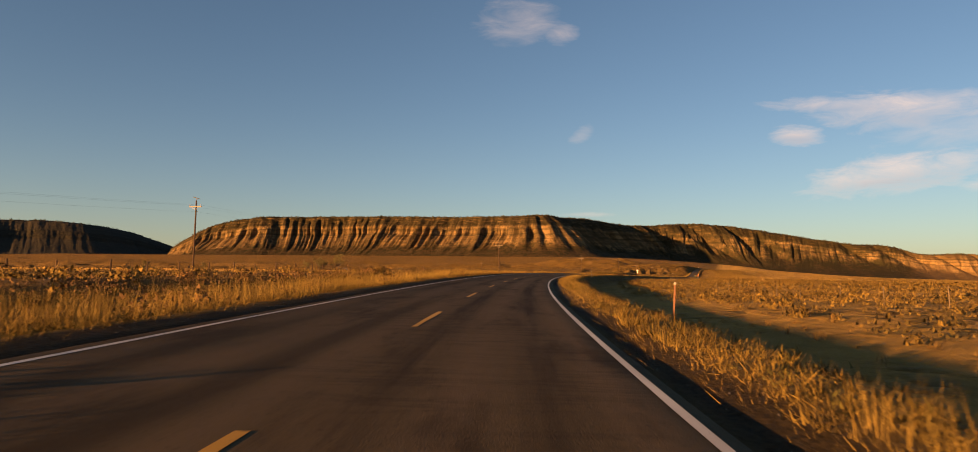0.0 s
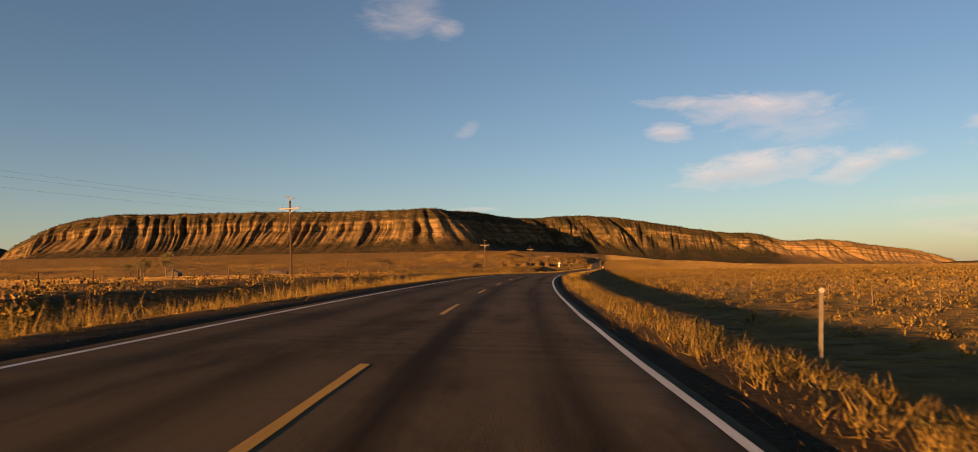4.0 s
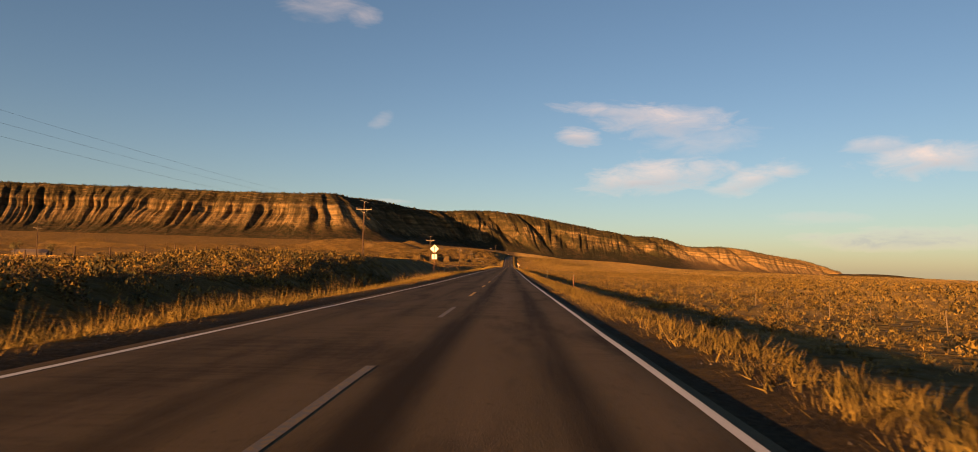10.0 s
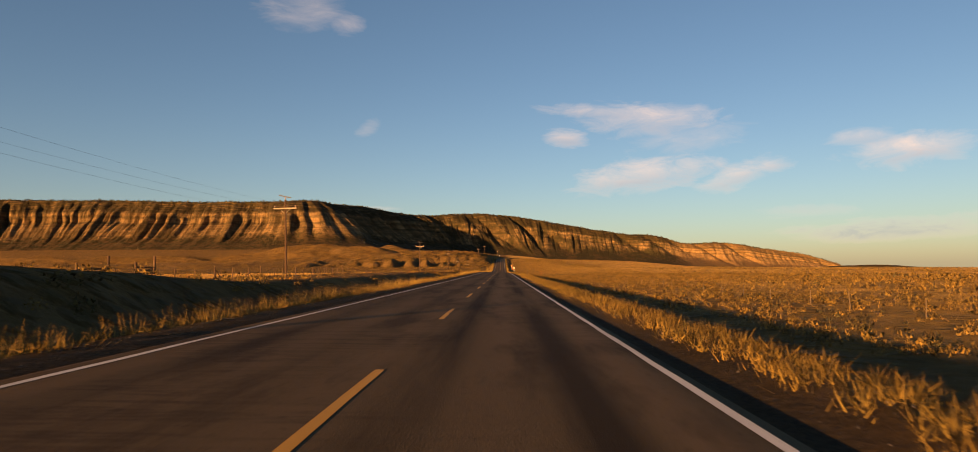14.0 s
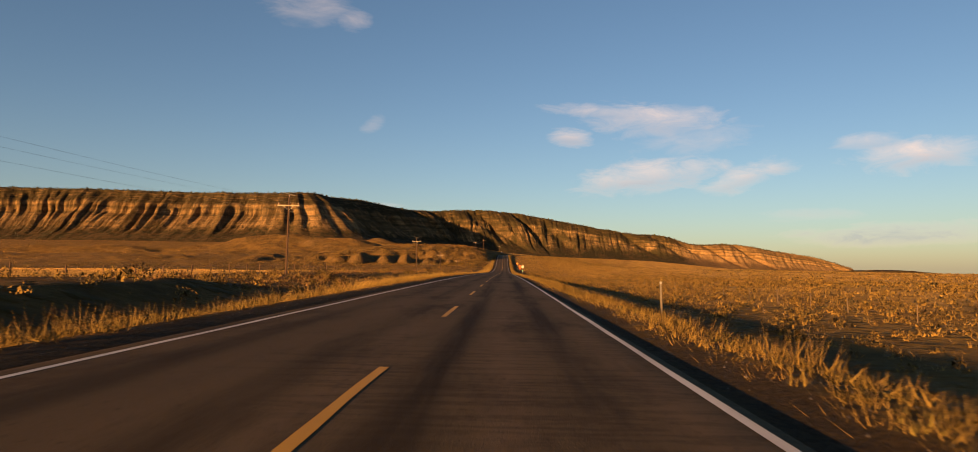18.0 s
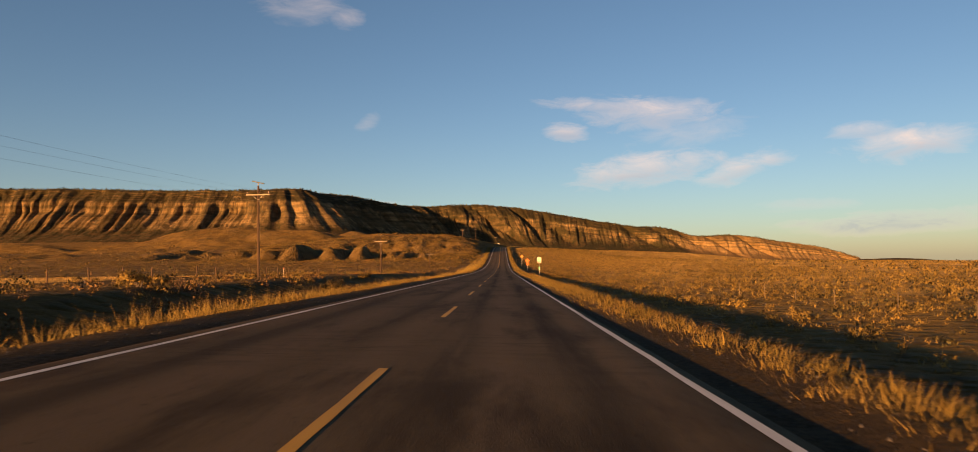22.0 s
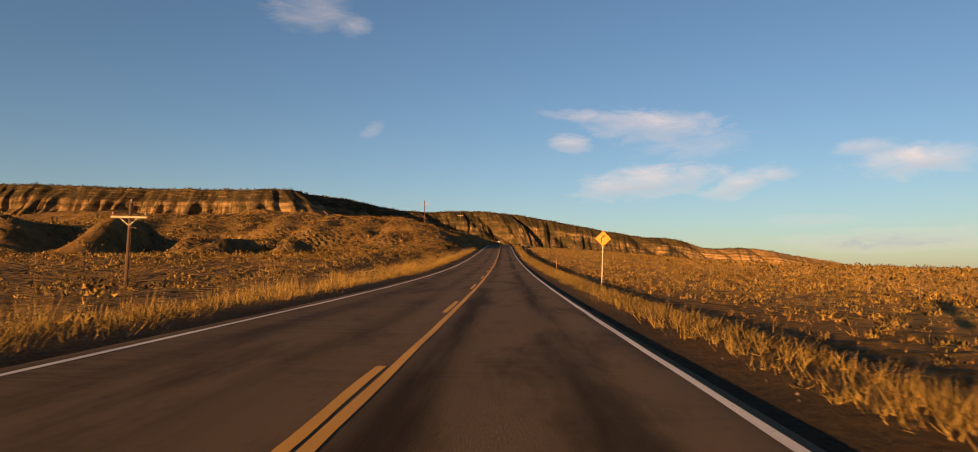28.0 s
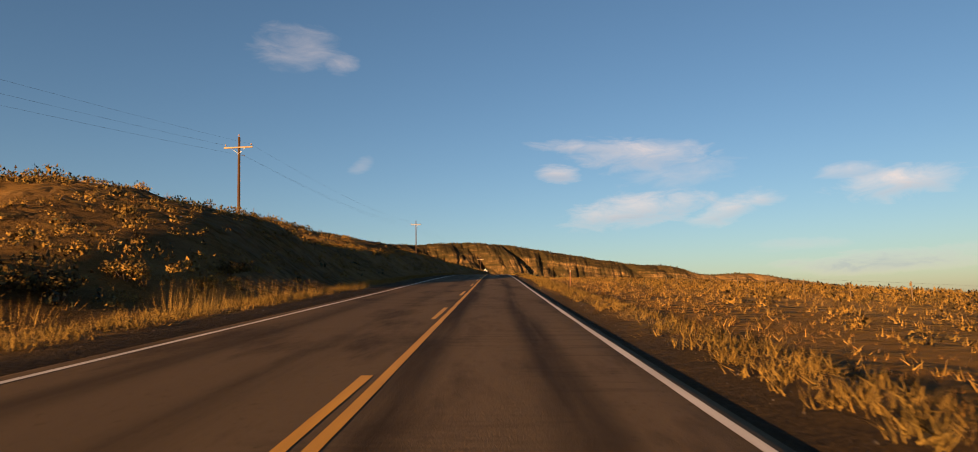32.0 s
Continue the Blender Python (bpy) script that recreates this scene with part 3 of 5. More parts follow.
def road_lean(y):
    """Cosine of the road's heading against +y, to turn x offsets into true offsets."""
    d = (road_x(np.asarray(y) + 3) - road_x(np.asarray(y) - 3)) / 6
    return 1 / np.sqrt(1 + d * d)


# cross fall of the road in degrees (right side down): y, angle
CANT = np.array([(-300, 1.5), (0, 1.1), (59, 2.3), (179, 2.5), (240, 1.1), (301, -0.4), (393, 0.9), (515, 0.7), (637, 1.7), (759, 1.5), (850, 0.8),
                 (911, -0.6), (972, 1.2), (1100, 1.0), (1400, 0.5), (5200, 0.0)])


def cross_fall(u, y):
    y = np.clip(np.asarray(y, float), -299, 5100)
    return -np.tan(np.radians(curve_through(CANT[:, 0], CANT[:, 1], y))) * (u - 1.55)


def ground_z(x, y):
    x, y = np.asarray(x, float), np.asarray(y, float)
    yy = np.clip(y, -1400, 5000)
    u = (x - road_x(yy)) * road_lean(yy)
    zr = road_z(yy)
    a = np.abs(u)
    # wide land: follows the road near it, falls to the plain further off
    rise = smooth(800, 1000, yy)
    follow = np.where(u > 0, 1 - smooth(140 - 130 * rise, 900 - 770 * rise, u), 1 - smooth(160, 700, -u))
    z = zr * follow + smooth(700, 1500, a) * 2.0 * (vnoise(x * 0.002, y * 0.002, 3) - 0.5)
    # apron at the foot of the cliffs
    left = smooth(900, -700, x)
    z = z + (7 + 83 * left) * smooth(1250, 3300 + 900 * (1 - left), y + 0.25 * np.maximum(-x - 900, 0)) ** 1.25
    # low hummocks in front of the cliffs
    hum = fbm(x * 0.006, y * 0.010, 4, 21)
    z = z + smooth(900, 1300, y) * smooth(-40, -160, x) * smooth(2700, 1700, y) * np.maximum(hum - 0.42, 0) * 60
    # roadside: bank down to the right, ditch to the left
    step_down = 0.65 + 0.95 * smooth(30, 80, y) * (1 - 0.6 * smooth(780, 860, y))
    right = -step_down * smooth(5.2, 8.6, u) + 0.18 * (fbm(x * 0.06, y * 0.06, 3, 5) - 0.5) * smooth(8, 16, u)
    right = right + 0.5 * smooth(60, 220, u) * (fbm(x * 0.012, y * 0.012, 3, 9) - 0.35) * 2
    right = right + np.interp(u, [70, 400, 1200, 2300, 3600, 5200], [0, -5.0, -22, -52, -88, -110])
    deep = np.interp(y, [0, 110, 170, 215, 290, 354, 450, 480, 570, 600, 615, 636, 720, 740, 785, 810, 850], [0.7, 0.8, 1.2, 1.5, 1.3, 1.5, 1.6, 1.5, 1.4, 0.55, 0.55, 1.15, 1.1, 1.8, 1.8, 1.0, 0.25])
    open_side = smooth(580, 600, y) * smooth(636, 615, y)
    ditch = -deep * smooth(5.2, 9.8, -u) + (deep + 0.45 * (1 - open_side)) * smooth(11.0, 17.0 + 7 * open_side, -u)
    bank = 1.75 * smooth(342, 380, y) * smooth(480, 430, y) * smooth(9.5, 18.5, -u) * smooth(60, 26, -u)
    lump = 0.45 * (fbm(x * 0.09, y * 0.09, 3, 12) - 0.5) * smooth(8, 14, -u)
    z = z + np.where(u > 0, right, ditch + bank + lump)
    # shallow basin between the road and the hill
    z = z - np.interp(y, [760, 800, 860, 895, 925], [0, 0.5, 1.1, 1.2, 0]) * smooth(11, 20, -u) * smooth(140, 70, -u)
    # gullied hill that the road climbs past
    wob = 26 * (fbm(x * 0.02, y * 0.02, 3, 31) - 0.5)
    notch = 1 - np.minimum(np.abs(fbm(x * 0.021, y * 0.004, 3, 36, 0.55) - 0.5) * 4.6, 1)
    nick = 1 - np.minimum(np.abs(fbm(x * 0.06, y * 0.01, 2, 37) - 0.5) * 6, 1)
    back = wob + 26 * notch * smooth(10, 26, -u) + 13 * nick
    for cx, wide, long in ((-150, 7, 30), (-112, 6, 26), (-79, 5.5, 30), (-51, 5.0, 30), (-37, 3.4, 22), (-26, 2.8, 18), (-95, 4.0, 24), (-65, 3.8, 22), (-133, 4.5, 22), (-182, 6.0, 26), (-218, 7.0, 28)):
        back = back + long * np.exp(-((x + 0.12 * (y - 940) - cx) / wide) ** 2)
    ahead = y + 0.10 * (u + 60)
    front = 0.52 * smooth(930 + back, 942 + back, ahead) + 0.48 * smooth(950 + 0.5 * back, 1070 + wob, ahead)
    hollow = 1 - np.minimum(np.abs(fbm(y * 0.022, x * 0.006, 3, 38, 0.55) - 0.5) * 7, 1)
    inward = 0.4 * wob + 20 * hollow
    late = smooth(950, 1000, y)
    side = (0.25 + 0.20 * late) * smooth(8.5 + np.maximum(inward, 0), 32 - 6 * late + inward, -u) + (0.75 - 0.20 * late) * smooth(16 - 2 * late, 68 + inward, -u)
    gul = np.abs(fbm(x * 0.030 + 0.008 * y, y * 0.009, 4, 44) - 0.5) * 2
    gul2 = np.abs(fbm(x * 0.085 + 0.012 * y, y * 0.02, 3, 47) - 0.5) * 2
    target = 7.0 + 8.8 * smooth(210, 80, -u) - 1.5 * smooth(1090, 1200, y)
    body = np.maximum(target - zr * follow, 0.0) * np.maximum(front, 0) ** 0.8 * side ** 0.8 * smooth(1420, 1120, y) * smooth(900, 300, -u)
    edge = np.clip(4 * front * (1 - front), 0, 1) * smooth(9, 30, -u) * smooth(700, 300, -u)
    hill = body - edge * (2.6 * (1 - np.minimum(gul * 2.2, 1)) + 2.2 * (1 - np.minimum(gul2 * 2.0, 1)))
    flank = np.clip(4 * side * (1 - side), 0, 1) * front
    gul3 = np.abs(fbm(x * 0.012, y * 0.035 + 0.01 * x, 4, 49) - 0.5) * 2
    hill = hill - 2.0 * flank * (1 - np.minimum(gul3 * 2.4, 1))
    hill = hill + 3.0 * (fbm(x * 0.07, y * 0.07, 4, 52) - 0.5) * front * side
    hill = hill + 1.9 * (fbm(x * 0.15, y * 0.11, 3, 53) - 0.5) * smooth(0.0, 0.25, side) * smooth(0.0, 0.3, front)
    hill = hill + 0.8 * np.exp(-((u + 46) / 24) ** 2 - ((y - 1038) / 50) ** 2)
    cut = 3.3 * smooth(970, 1020, y) * smooth(1230, 1120, y) * smooth(7.5, 14, -u)
    z = z + np.maximum(hill, 0) * (u < 0) + cut * smooth(120, 40, -u) * (u < 0)
    # bed under the road
    z = z + cross_fall(np.clip(u, -9, 9), yy) * smooth(15, 6, a)
    z = z - 0.10 * smooth(4.5, 4.0, a)
    return z


def spread(near, step, far, grow):
    out, s = [near], step
    while out[-1] < far:
        s *= grow
        out.append(out[-1] + s)
    return np.array(out)


half = np.arange(0, 16, 0.5)
left_cols = np.concatenate([half, np.arange(16, 60, 1.3), np.arange(60, 230, 3.0), spread(231, 3.2, 5200, 1.075)])
right_cols = np.concatenate([half, np.arange(16, 60, 1.3), spread(61, 1.6, 5200, 1.065)])
cols = np.concatenate([-left_cols[::-1], right_cols[1:]])
rows = np.concatenate([-spread(60, 4, 1500, 1.12)[::-1], np.arange(-56, 880, 4.0), np.arange(880, 1240, 1.9), spread(1242, 2.0, 5300, 1.05)])
GY, GU = np.meshgrid(rows, cols, indexing="ij")
lean = road_lean(np.clip(GY, -1400, 5000))
GX = road_x(np.clip(GY, -1400, 5000)) + GU / lean
GZ = ground_z(GX, GY)
field = smooth(35.5, 37, -GU) * (1 - smooth(285, 315, GY) * smooth(485, 455, GY)) * smooth(330, 250, -GX + 30 * vnoise(GX * 0 + 3, GY * 0.01, 6)) * smooth(60, 90, GY) * smooth(790, 740, GY + 0.2 * GU)
field = field * np.clip(1 - smooth(0.5, 0.6, vnoise(GX * 0.004, GY * 0.02, 8)) * smooth(120, 200, -GU), 0, 1)
grit = smooth(3.0, 3.8, np.abs(GU)) * smooth(5.3, 4.3, np.abs(GU) - 0.6 * (GU < 0) + 0.9 * (vnoise(GX * 0.5, GY * 0.15, 4) - 0.5))
ground = new("ground", mesh_from("ground", np.stack([GX, GY, GZ], -1).reshape(-1, 3), grid_faces(*GX.shape), M_SOIL,
                                 np.stack([field, grit], -1).reshape(-1, 2), True))
tagged(ground, "dry rangeland of ochre soil with a pale mown hay field", "ground", kind="structure")

# ---- road ----
LEFT_EDGE, RIGHT_EDGE = -3.75, 3.45      # painted edge lines
ys = np.arange(-150, 1330, 2.0)


def road_points(u, lift=0.0, along=None):
    """World points of an offset from the centre line, on the crowned surface."""
    y = ys if along is None else np.asarray(along, float)
    c = road_lean(y)
    slope = -(road_x(y + 3) - road_x(y - 3)) / 6
    u = np.broadcast_to(np.asarray(u, float), y.shape)
    return np.stack([road_x(y) + u * c, y + u * slope * c, road_z(y) + cross_fall(u, y) + lift], -1)


def ribbon(name, offsets, lifts, mat, along=None, jitter=0.0, skirt=0.0):
    y = ys if along is None else np.asarray(along, float)
    v, uv = [], []
    for u, l in zip(offsets, lifts):
        uu = u + jitter * (fbm(y * 0.6, y * 0 + u * 7, 3, 77) - 0.5) if jitter else u
        v.append(road_points(uu, l, y))
        uv.append(np.stack([np.broadcast_to(uu, y.shape), y], -1))
    v, uv = np.stack(v, 1), np.stack(uv, 1)
    return mesh_from(name, v.reshape(-1, 3), grid_faces(len(y), len(offsets)), mat, uv.reshape(-1, 2))


fine = np.arange(-150, 1330, 1.5)
offs = [-4.4, -4.2, -4.0, -3, -1.8, -0.6, 0.6, 1.8, 3, 3.5, 3.68, 3.85]
road = new("road", ribbon("road", offs, [-0.14, -0.03, 0, 0, 0, 0, 0, 0, 0, 0, -0.03, -0.14], M_ASPHALT, fine, 0.0))
tagged(road, "worn grey asphalt road with sealed cracks and dark oil strips", "road", kind="structure")
for name, at in (("edge_line", LEFT_EDGE), ("edge_line", RIGHT_EDGE)):
    line = new(name, ribbon(name, [at - 0.055, at + 0.055], [0.005, 0.005], M_LINE, fine, 0.05))
    line.parent = road
    tagged(line, "worn white edge line")
solid_y = np.arange(851, 1330, 1.0)
centre_u = np.interp(solid_y, [851, 930], [0.12, 0.32])
solid = new("centre_line", ribbon("centre_line", [centre_u - 0.06, centre_u + 0.06], [0.005, 0.005], M_CENTRE, solid_y, 0.03))
solid.parent = road
tagged(solid, "solid yellow centre line")
for i in range(-45, 74):
    y0 = 402.7 + i * 12.19
    at = float(np.interp(y0, [840, 930], [-0.06, 0.10]))
    dash = new("lane_dash", ribbon("lane_dash", [at - 0.06, at + 0.06], [0.005, 0.005], M_FADED if 298 < y0 < 318 or 364 < y0 < 398 else M_CENTRE, np.linspace(y0, y0 + 4.2, 9), 0.04))
    dash.parent = road
    tagged(dash, "worn yellow dash")

# ---- cliffs ----
def escarpment(name, label, rim, depth, seed, flute=1.0, rows_n=84, step=5.0, scrub=(1e6, 2e6), pale_from=1e6, much=1.0, mat=None):
    """A mesa along rim knots (x, y, rim height, toe height); its face looks to the right of the line."""
    rim = np.array(rim, float)
    seg = np.hypot(np.diff(rim[:, 0]), np.diff(rim[:, 1]))
    s = np.concatenate([[0], np.cumsum(seg)])
    t = np.arange(0, s[-1], step)
    x, y, top, toe = (curve_through(s, rim[:, i], t) for i in range(4))
    kern = np.ones(31) / 31
    pad = lambda v: np.convolve(np.pad(v, 15, "edge"), kern, "valid")
    nx, ny = pad(np.gradient(y, t)), pad(-np.gradient(x, t))
    ln = np.hypot(nx, ny)
    nx, ny = nx / ln, ny / ln
    # relative height p along the profile, then out-distance q from the rim (1 at the toe)
    p = np.concatenate([[-0.9, -0.4], np.linspace(-0.12, 0.20, 14), np.linspace(0.22, 1.0, rows_n - 16)])
    P_, T_ = np.meshgrid(p, t, indexing="ij")
    X, Y, TOP, TOE = (np.broadcast_to(v, P_.shape) for v in (x, y, top, toe))
    wide = fbm(T_ / 430, T_ * 0, 2, seed)                       # large bays
    S_ = T_ + 9 * (fbm(P_ * 4.0, T_ / 160, 3, seed + 9) - 0.5)

    def gully(width, k, steep=1.9):
        return 1 - np.minimum(np.abs(fbm(S_ / width, P_ * 0.35 + k, 2, seed + k, 0.4) - 0.5) * steep * 2, 1)

    def band(a, b, c, d):
        return smooth(a, b, P_) * smooth(d, c, P_)

    fin = fbm(S_ / 22, P_ * 3.0, 4, seed + 5, 0.62)
    ledge = np.interp(P_, [-0.9, -0.4, -0.12, 0.0, 0.14, 0.22, 0.30, 0.505, 0.55, 0.57, 0.655, 0.685, 0.76, 0.79, 0.84, 0.86, 0.92, 0.94, 1.0],
                      [7.0, 3.4, 1.8, 1.36, 1.0, 0.84, 0.73, 0.50, 0.445, 0.43, 0.385, 0.355, 0.31, 0.275, 0.22, 0.205, 0.115, 0.10, 0.0])
    mid = np.clip(1 - np.abs(P_ - 0.5) / 0.56, 0, 1) ** 0.6
    lower, upper, capping = band(0.05, 0.30, 0.56, 0.80), band(0.34, 0.56, 0.84, 1.0), band(0.70, 0.86, 0.96, 1.0)
    cut = 62 * (gully(230, 3, 1.6) - 0.35) + 23 * (gully(95, 4) - 0.3)
    flute = flute * (1 - 0.4 * smooth(3800, 4000, T_))
    east = smooth(3750, 4000, T_)
    skew = T_ + 230 * (P_ - 0.5) + 30 * (fbm(T_ / 60, P_ * 4, 3, seed + 19) - 0.5)
    spur = 1 - np.minimum(np.abs(fbm(skew / 190, P_ * 0, 2, seed + 18, 0.4) - 0.5) * 5.5, 1)
    cut = cut * (1 - 0.5 * east) + east * 110 * (spur - 0.3)
    out = depth * ledge + flute * (mid * (170 * (wide - 0.5) - cut) - lower * (26 * (gully(44, 11) - 0.3) + 15 * (gully(19, 12) - 0.3))
                                   - upper * (19 * (gully(44, 11) - 0.3) + 9 * (gully(17, 14) - 0.3)) - capping * 20 * (gully(60, 15) - 0.3)
                                   + 17 * (fin - 0.5) * np.clip(P_ * 3, 0, 1))
    H = np.maximum(TOP - TOE, 5)
    out = out * np.clip(H / 200, 0.25, 1.2) + 60 * (wide - 0.5) * np.clip(P_, 0, 1)
    Z = TOE + H * P_ + 5.0 * (fin - 0.5) * np.clip(H / 150, 0, 1)
    Z = Z + (P_ > 0.985) * 7.0 * (fbm(T_ / 90, P_ * 0, 4, seed + 21) - 0.5)
    V = np.stack([X + nx * out, Y + ny * out, Z], -1)
    UV = np.stack([T_, P_], -1)
    # plateau behind the rim
    bk, bu = [], []
    for d, dz in ((25, 4), (70, 7), (160, 6), (400, -10)):
        bk.append(np.stack([x - nx * d, y - ny * d, Z[-1] + dz + 5 * (fbm(t / 55, t * 0 + d, 3, seed + 31) - 0.5)], -1))
        bu.append(np.stack([t, t * 0 + 1.02], -1))
    V = np.concatenate([V, np.stack(bk)], 0)
    UV = np.concatenate([UV, np.stack(bu)], 0)
    ob = new(name, mesh_from(name, V.reshape(-1, 3), grid_faces(*V.shape[:2]), mat or M_CLIFF, UV.reshape(-1, 2), False))
    # along-rim mask for the stretch whose shade is coloured in as scrub
    at = ob.data.attributes.new("scrub", "FLOAT", "POINT")
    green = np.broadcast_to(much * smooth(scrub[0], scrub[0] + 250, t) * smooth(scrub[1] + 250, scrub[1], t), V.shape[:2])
    pale = np.broadcast_to(smooth(pale_from, pale_from + 220, t), V.shape[:2])
    at2 = ob.data.attributes.new("pale", "FLOAT", "POINT")
    at2.data.foreach_set("value", np.ascontiguousarray(pale, np.float32).ravel())
    at.data.foreach_set("value", np.ascontiguousarray(green, np.float32).ravel())
    tagged(ob, label, "mesa", kind="structure")
    return V, len(p)


RIM_MAIN = [
    (-3290, 3330, 30, 20), (-3010, 3010, 95, 62), (-2940, 2965, 140, 66), (-2800, 3030, 245, 70), (-2523, 3073, 306, 78), (-2271, 3200, 318, 84), (-1867, 3352, 324, 88), (-1438, 3362, 315, 87),
    (-1155, 3376, 314, 85), (-884, 3405, 316, 84), (-830, 3689, 326, 88), (-724, 4123, 345, 95), (-499, 4657, 343, 101), (-179, 4797, 362, 87), (206, 4933, 332, 76), (444, 4935, 288, 68),
    (639, 4935, 253, 62), (852, 4935, 220, 54), (1067, 4935, 203, 46), (1232, 4935, 153, 28), (1494, 4935, 153, -14), (1836, 4935, 104, -34), (2132, 4935, 50, -48), (2297, 4935, -5, -60)]
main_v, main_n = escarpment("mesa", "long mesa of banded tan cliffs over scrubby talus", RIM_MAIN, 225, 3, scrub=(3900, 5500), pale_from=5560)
# far mesa: its shade comes from the dark material, its faces are sunlit
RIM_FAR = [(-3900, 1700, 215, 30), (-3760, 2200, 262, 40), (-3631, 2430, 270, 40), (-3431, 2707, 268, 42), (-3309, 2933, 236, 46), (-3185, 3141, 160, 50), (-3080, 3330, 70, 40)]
far_v, far_n = escarpment("mesa", "dark shaded mesa beyond the hay fields", RIM_FAR, 330, 41, 0.25, mat=M_SHADED_MESA)
RIM_LOW = [(1800, 4900, -20, -90), (2200, 4850, -22, -95), (2420, 4760, -14, -95), (2700, 4560, -36, -100), (3050, 4250, -44, -105), (3600, 3700, -56, -110), (4200, 2800, -60, -110)]
low_v, low_n = escarpment("ridge", "low bluish ridge on the horizon", RIM_LOW, 260, 61, 0.3, rows_n=40, step=30)


def clump_mesh(centres, sizes, count, mat, name, squash=0.8, leaf=0.35, seed=1):
    """Joined leafy clumps: each is a dome of small leaning triangles, wider than high."""
    g = np.random.default_rng(seed)
    n = len(centres)
    th = g.uniform(0, 2 * np.pi, (n, count))
    ph = np.arccos(g.uniform(0.0, 1.0, (n, count)))
    r = g.uniform(0.45, 1.0, (n, count)) ** 0.5
    d = np.stack([np.sin(ph) * np.cos(th), np.sin(ph) * np.sin(th), np.cos(ph) * squash], -1)
    c = centres[:, None, :] + d * r[..., None] * sizes[:, None, None]
    a = g.normal(size=(n, count, 3))
    a /= np.linalg.norm(a, axis=-1, keepdims=True)
    b = np.cross(a, d + 1e-3 * g.normal(size=d.shape))
    b /= np.linalg.norm(b, axis=-1, keepdims=True) + 1e-6
    k = leaf * sizes[:, None, None] * g.uniform(0.6, 1.3, (n, count, 1))
    up = d + np.array([0, 0, 0.5])
    v = np.stack([c - b * k * 0.55, c + b * k * 0.55, c + up * k * 0.8], 2).reshape(-1, 3)
    f = np.arange(len(v)).reshape(-1, 3)
    return mesh_from(name, v, f, mat)


def tuft_field(centres, sizes, mat, name, leaves=30, leaf=(0.2, 0.25), shell=(0.5, 1.0), squash=0.9, seed=1):
    """Joined bushes: each a lobed mound of small leaves that lie along its surface and curl off it."""
    g = np.random.default_rng(seed)
    n = len(centres)
    lobe_a, lobe_b = g.uniform(0, 6.28, (2, n, 1))
    wide = g.uniform(0.8, 1.2, (n, 1))

    def swell(th):
        return wide * (1 + 0.2 * np.sin(3 * th + lobe_a) + 0.14 * np.sin(2 * th + lobe_b))

    th = g.uniform(0, 2 * np.pi, (n, leaves))
    up = g.uniform(0.0, 1.0, (n, leaves))
    fl = np.sqrt(1 - up * up)
    d = np.stack([fl * np.cos(th), fl * np.sin(th), up], -1)
    r = (swell(th) * fl + (1 - fl)) * g.uniform(*shell, (n, leaves))
    at = d * np.array([1, 1, squash]) * r[..., None]
    along = np.array([0, 0, 1.0]) - d * d[..., 2:] + 0.5 * d + g.normal(0, 0.45, d.shape)
    along /= np.linalg.norm(along, axis=-1, keepdims=True)
    side = np.cross(along, d + g.normal(0, 0.6, d.shape))
    side /= np.linalg.norm(side, axis=-1, keepdims=True) + 1e-6
    q = g.uniform(0.6, 1.4, (n, leaves, 1))
    tri = np.stack([at - side * q * leaf[0] / 2, at + side * q * leaf[0] / 2, at + along * q * leaf[1]], 2)
    ng = np.cross(tri[:, :, 1] - tri[:, :, 0], tri[:, :, 2] - tri[:, :, 0])
    turned = (ng * d).sum(-1) < 0
    tri[turned] = tri[turned][:, [1, 0, 2]]
    v = (tri * sizes[:, None, None, None] + centres[:, None, None, :]).reshape(-1, 3)
    soft_n = d + np.array([0, 0, 0.1]) + g.normal(0, 0.35, d.shape)
    soft_n /= np.linalg.norm(soft_n, axis=-1, keepdims=True)
    me = mesh_from(name, v, np.arange(len(v)).reshape(-1, 3), mat, shade_smooth=True)
    me.normals_split_custom_set_from_vertices(np.repeat(soft_n.reshape(-1, 3), 3, 0).astype(np.float32))
    return me


# trees and scrub on the rim of the mesa and over its talus
def rim_scrub():
    g = np.random.default_rng(5)
    pts, sz = [], []
    for v, n, many in ((main_v, main_n, 2600), (far_v, far_n, 400)):
        r = g.integers(n - 2, n + 3, many)
        c = g.integers(1, v.shape[1] - 2, many)
        f = g.random((many, 1))
        pts.append(v[r, c] * (1 - f) + v[r, c + 1] * f)
        sz.append(g.uniform(2.2, 5.0, many))
        many = int(many * 1.6)
        r = g.integers(2, n - 20, many)
        c = g.integers(1, v.shape[1] - 2, many)
        f = g.random((many, 1))
        pts.append(v[r, c] * (1 - f) + v[r + 1, c + 1] * f)
        sz.append(g.uniform(1.5, 3.6, many))
    ob = new("juniper_scrub", clump_mesh(np.concatenate(pts), np.concatenate(sz), 9, M_JUNIPER, "juniper_scrub", 1.1, 0.7, 2))
    tagged(ob, "dark juniper scrub along the cliff rim", "shrubs", kind="stuff")


rim_scrub()


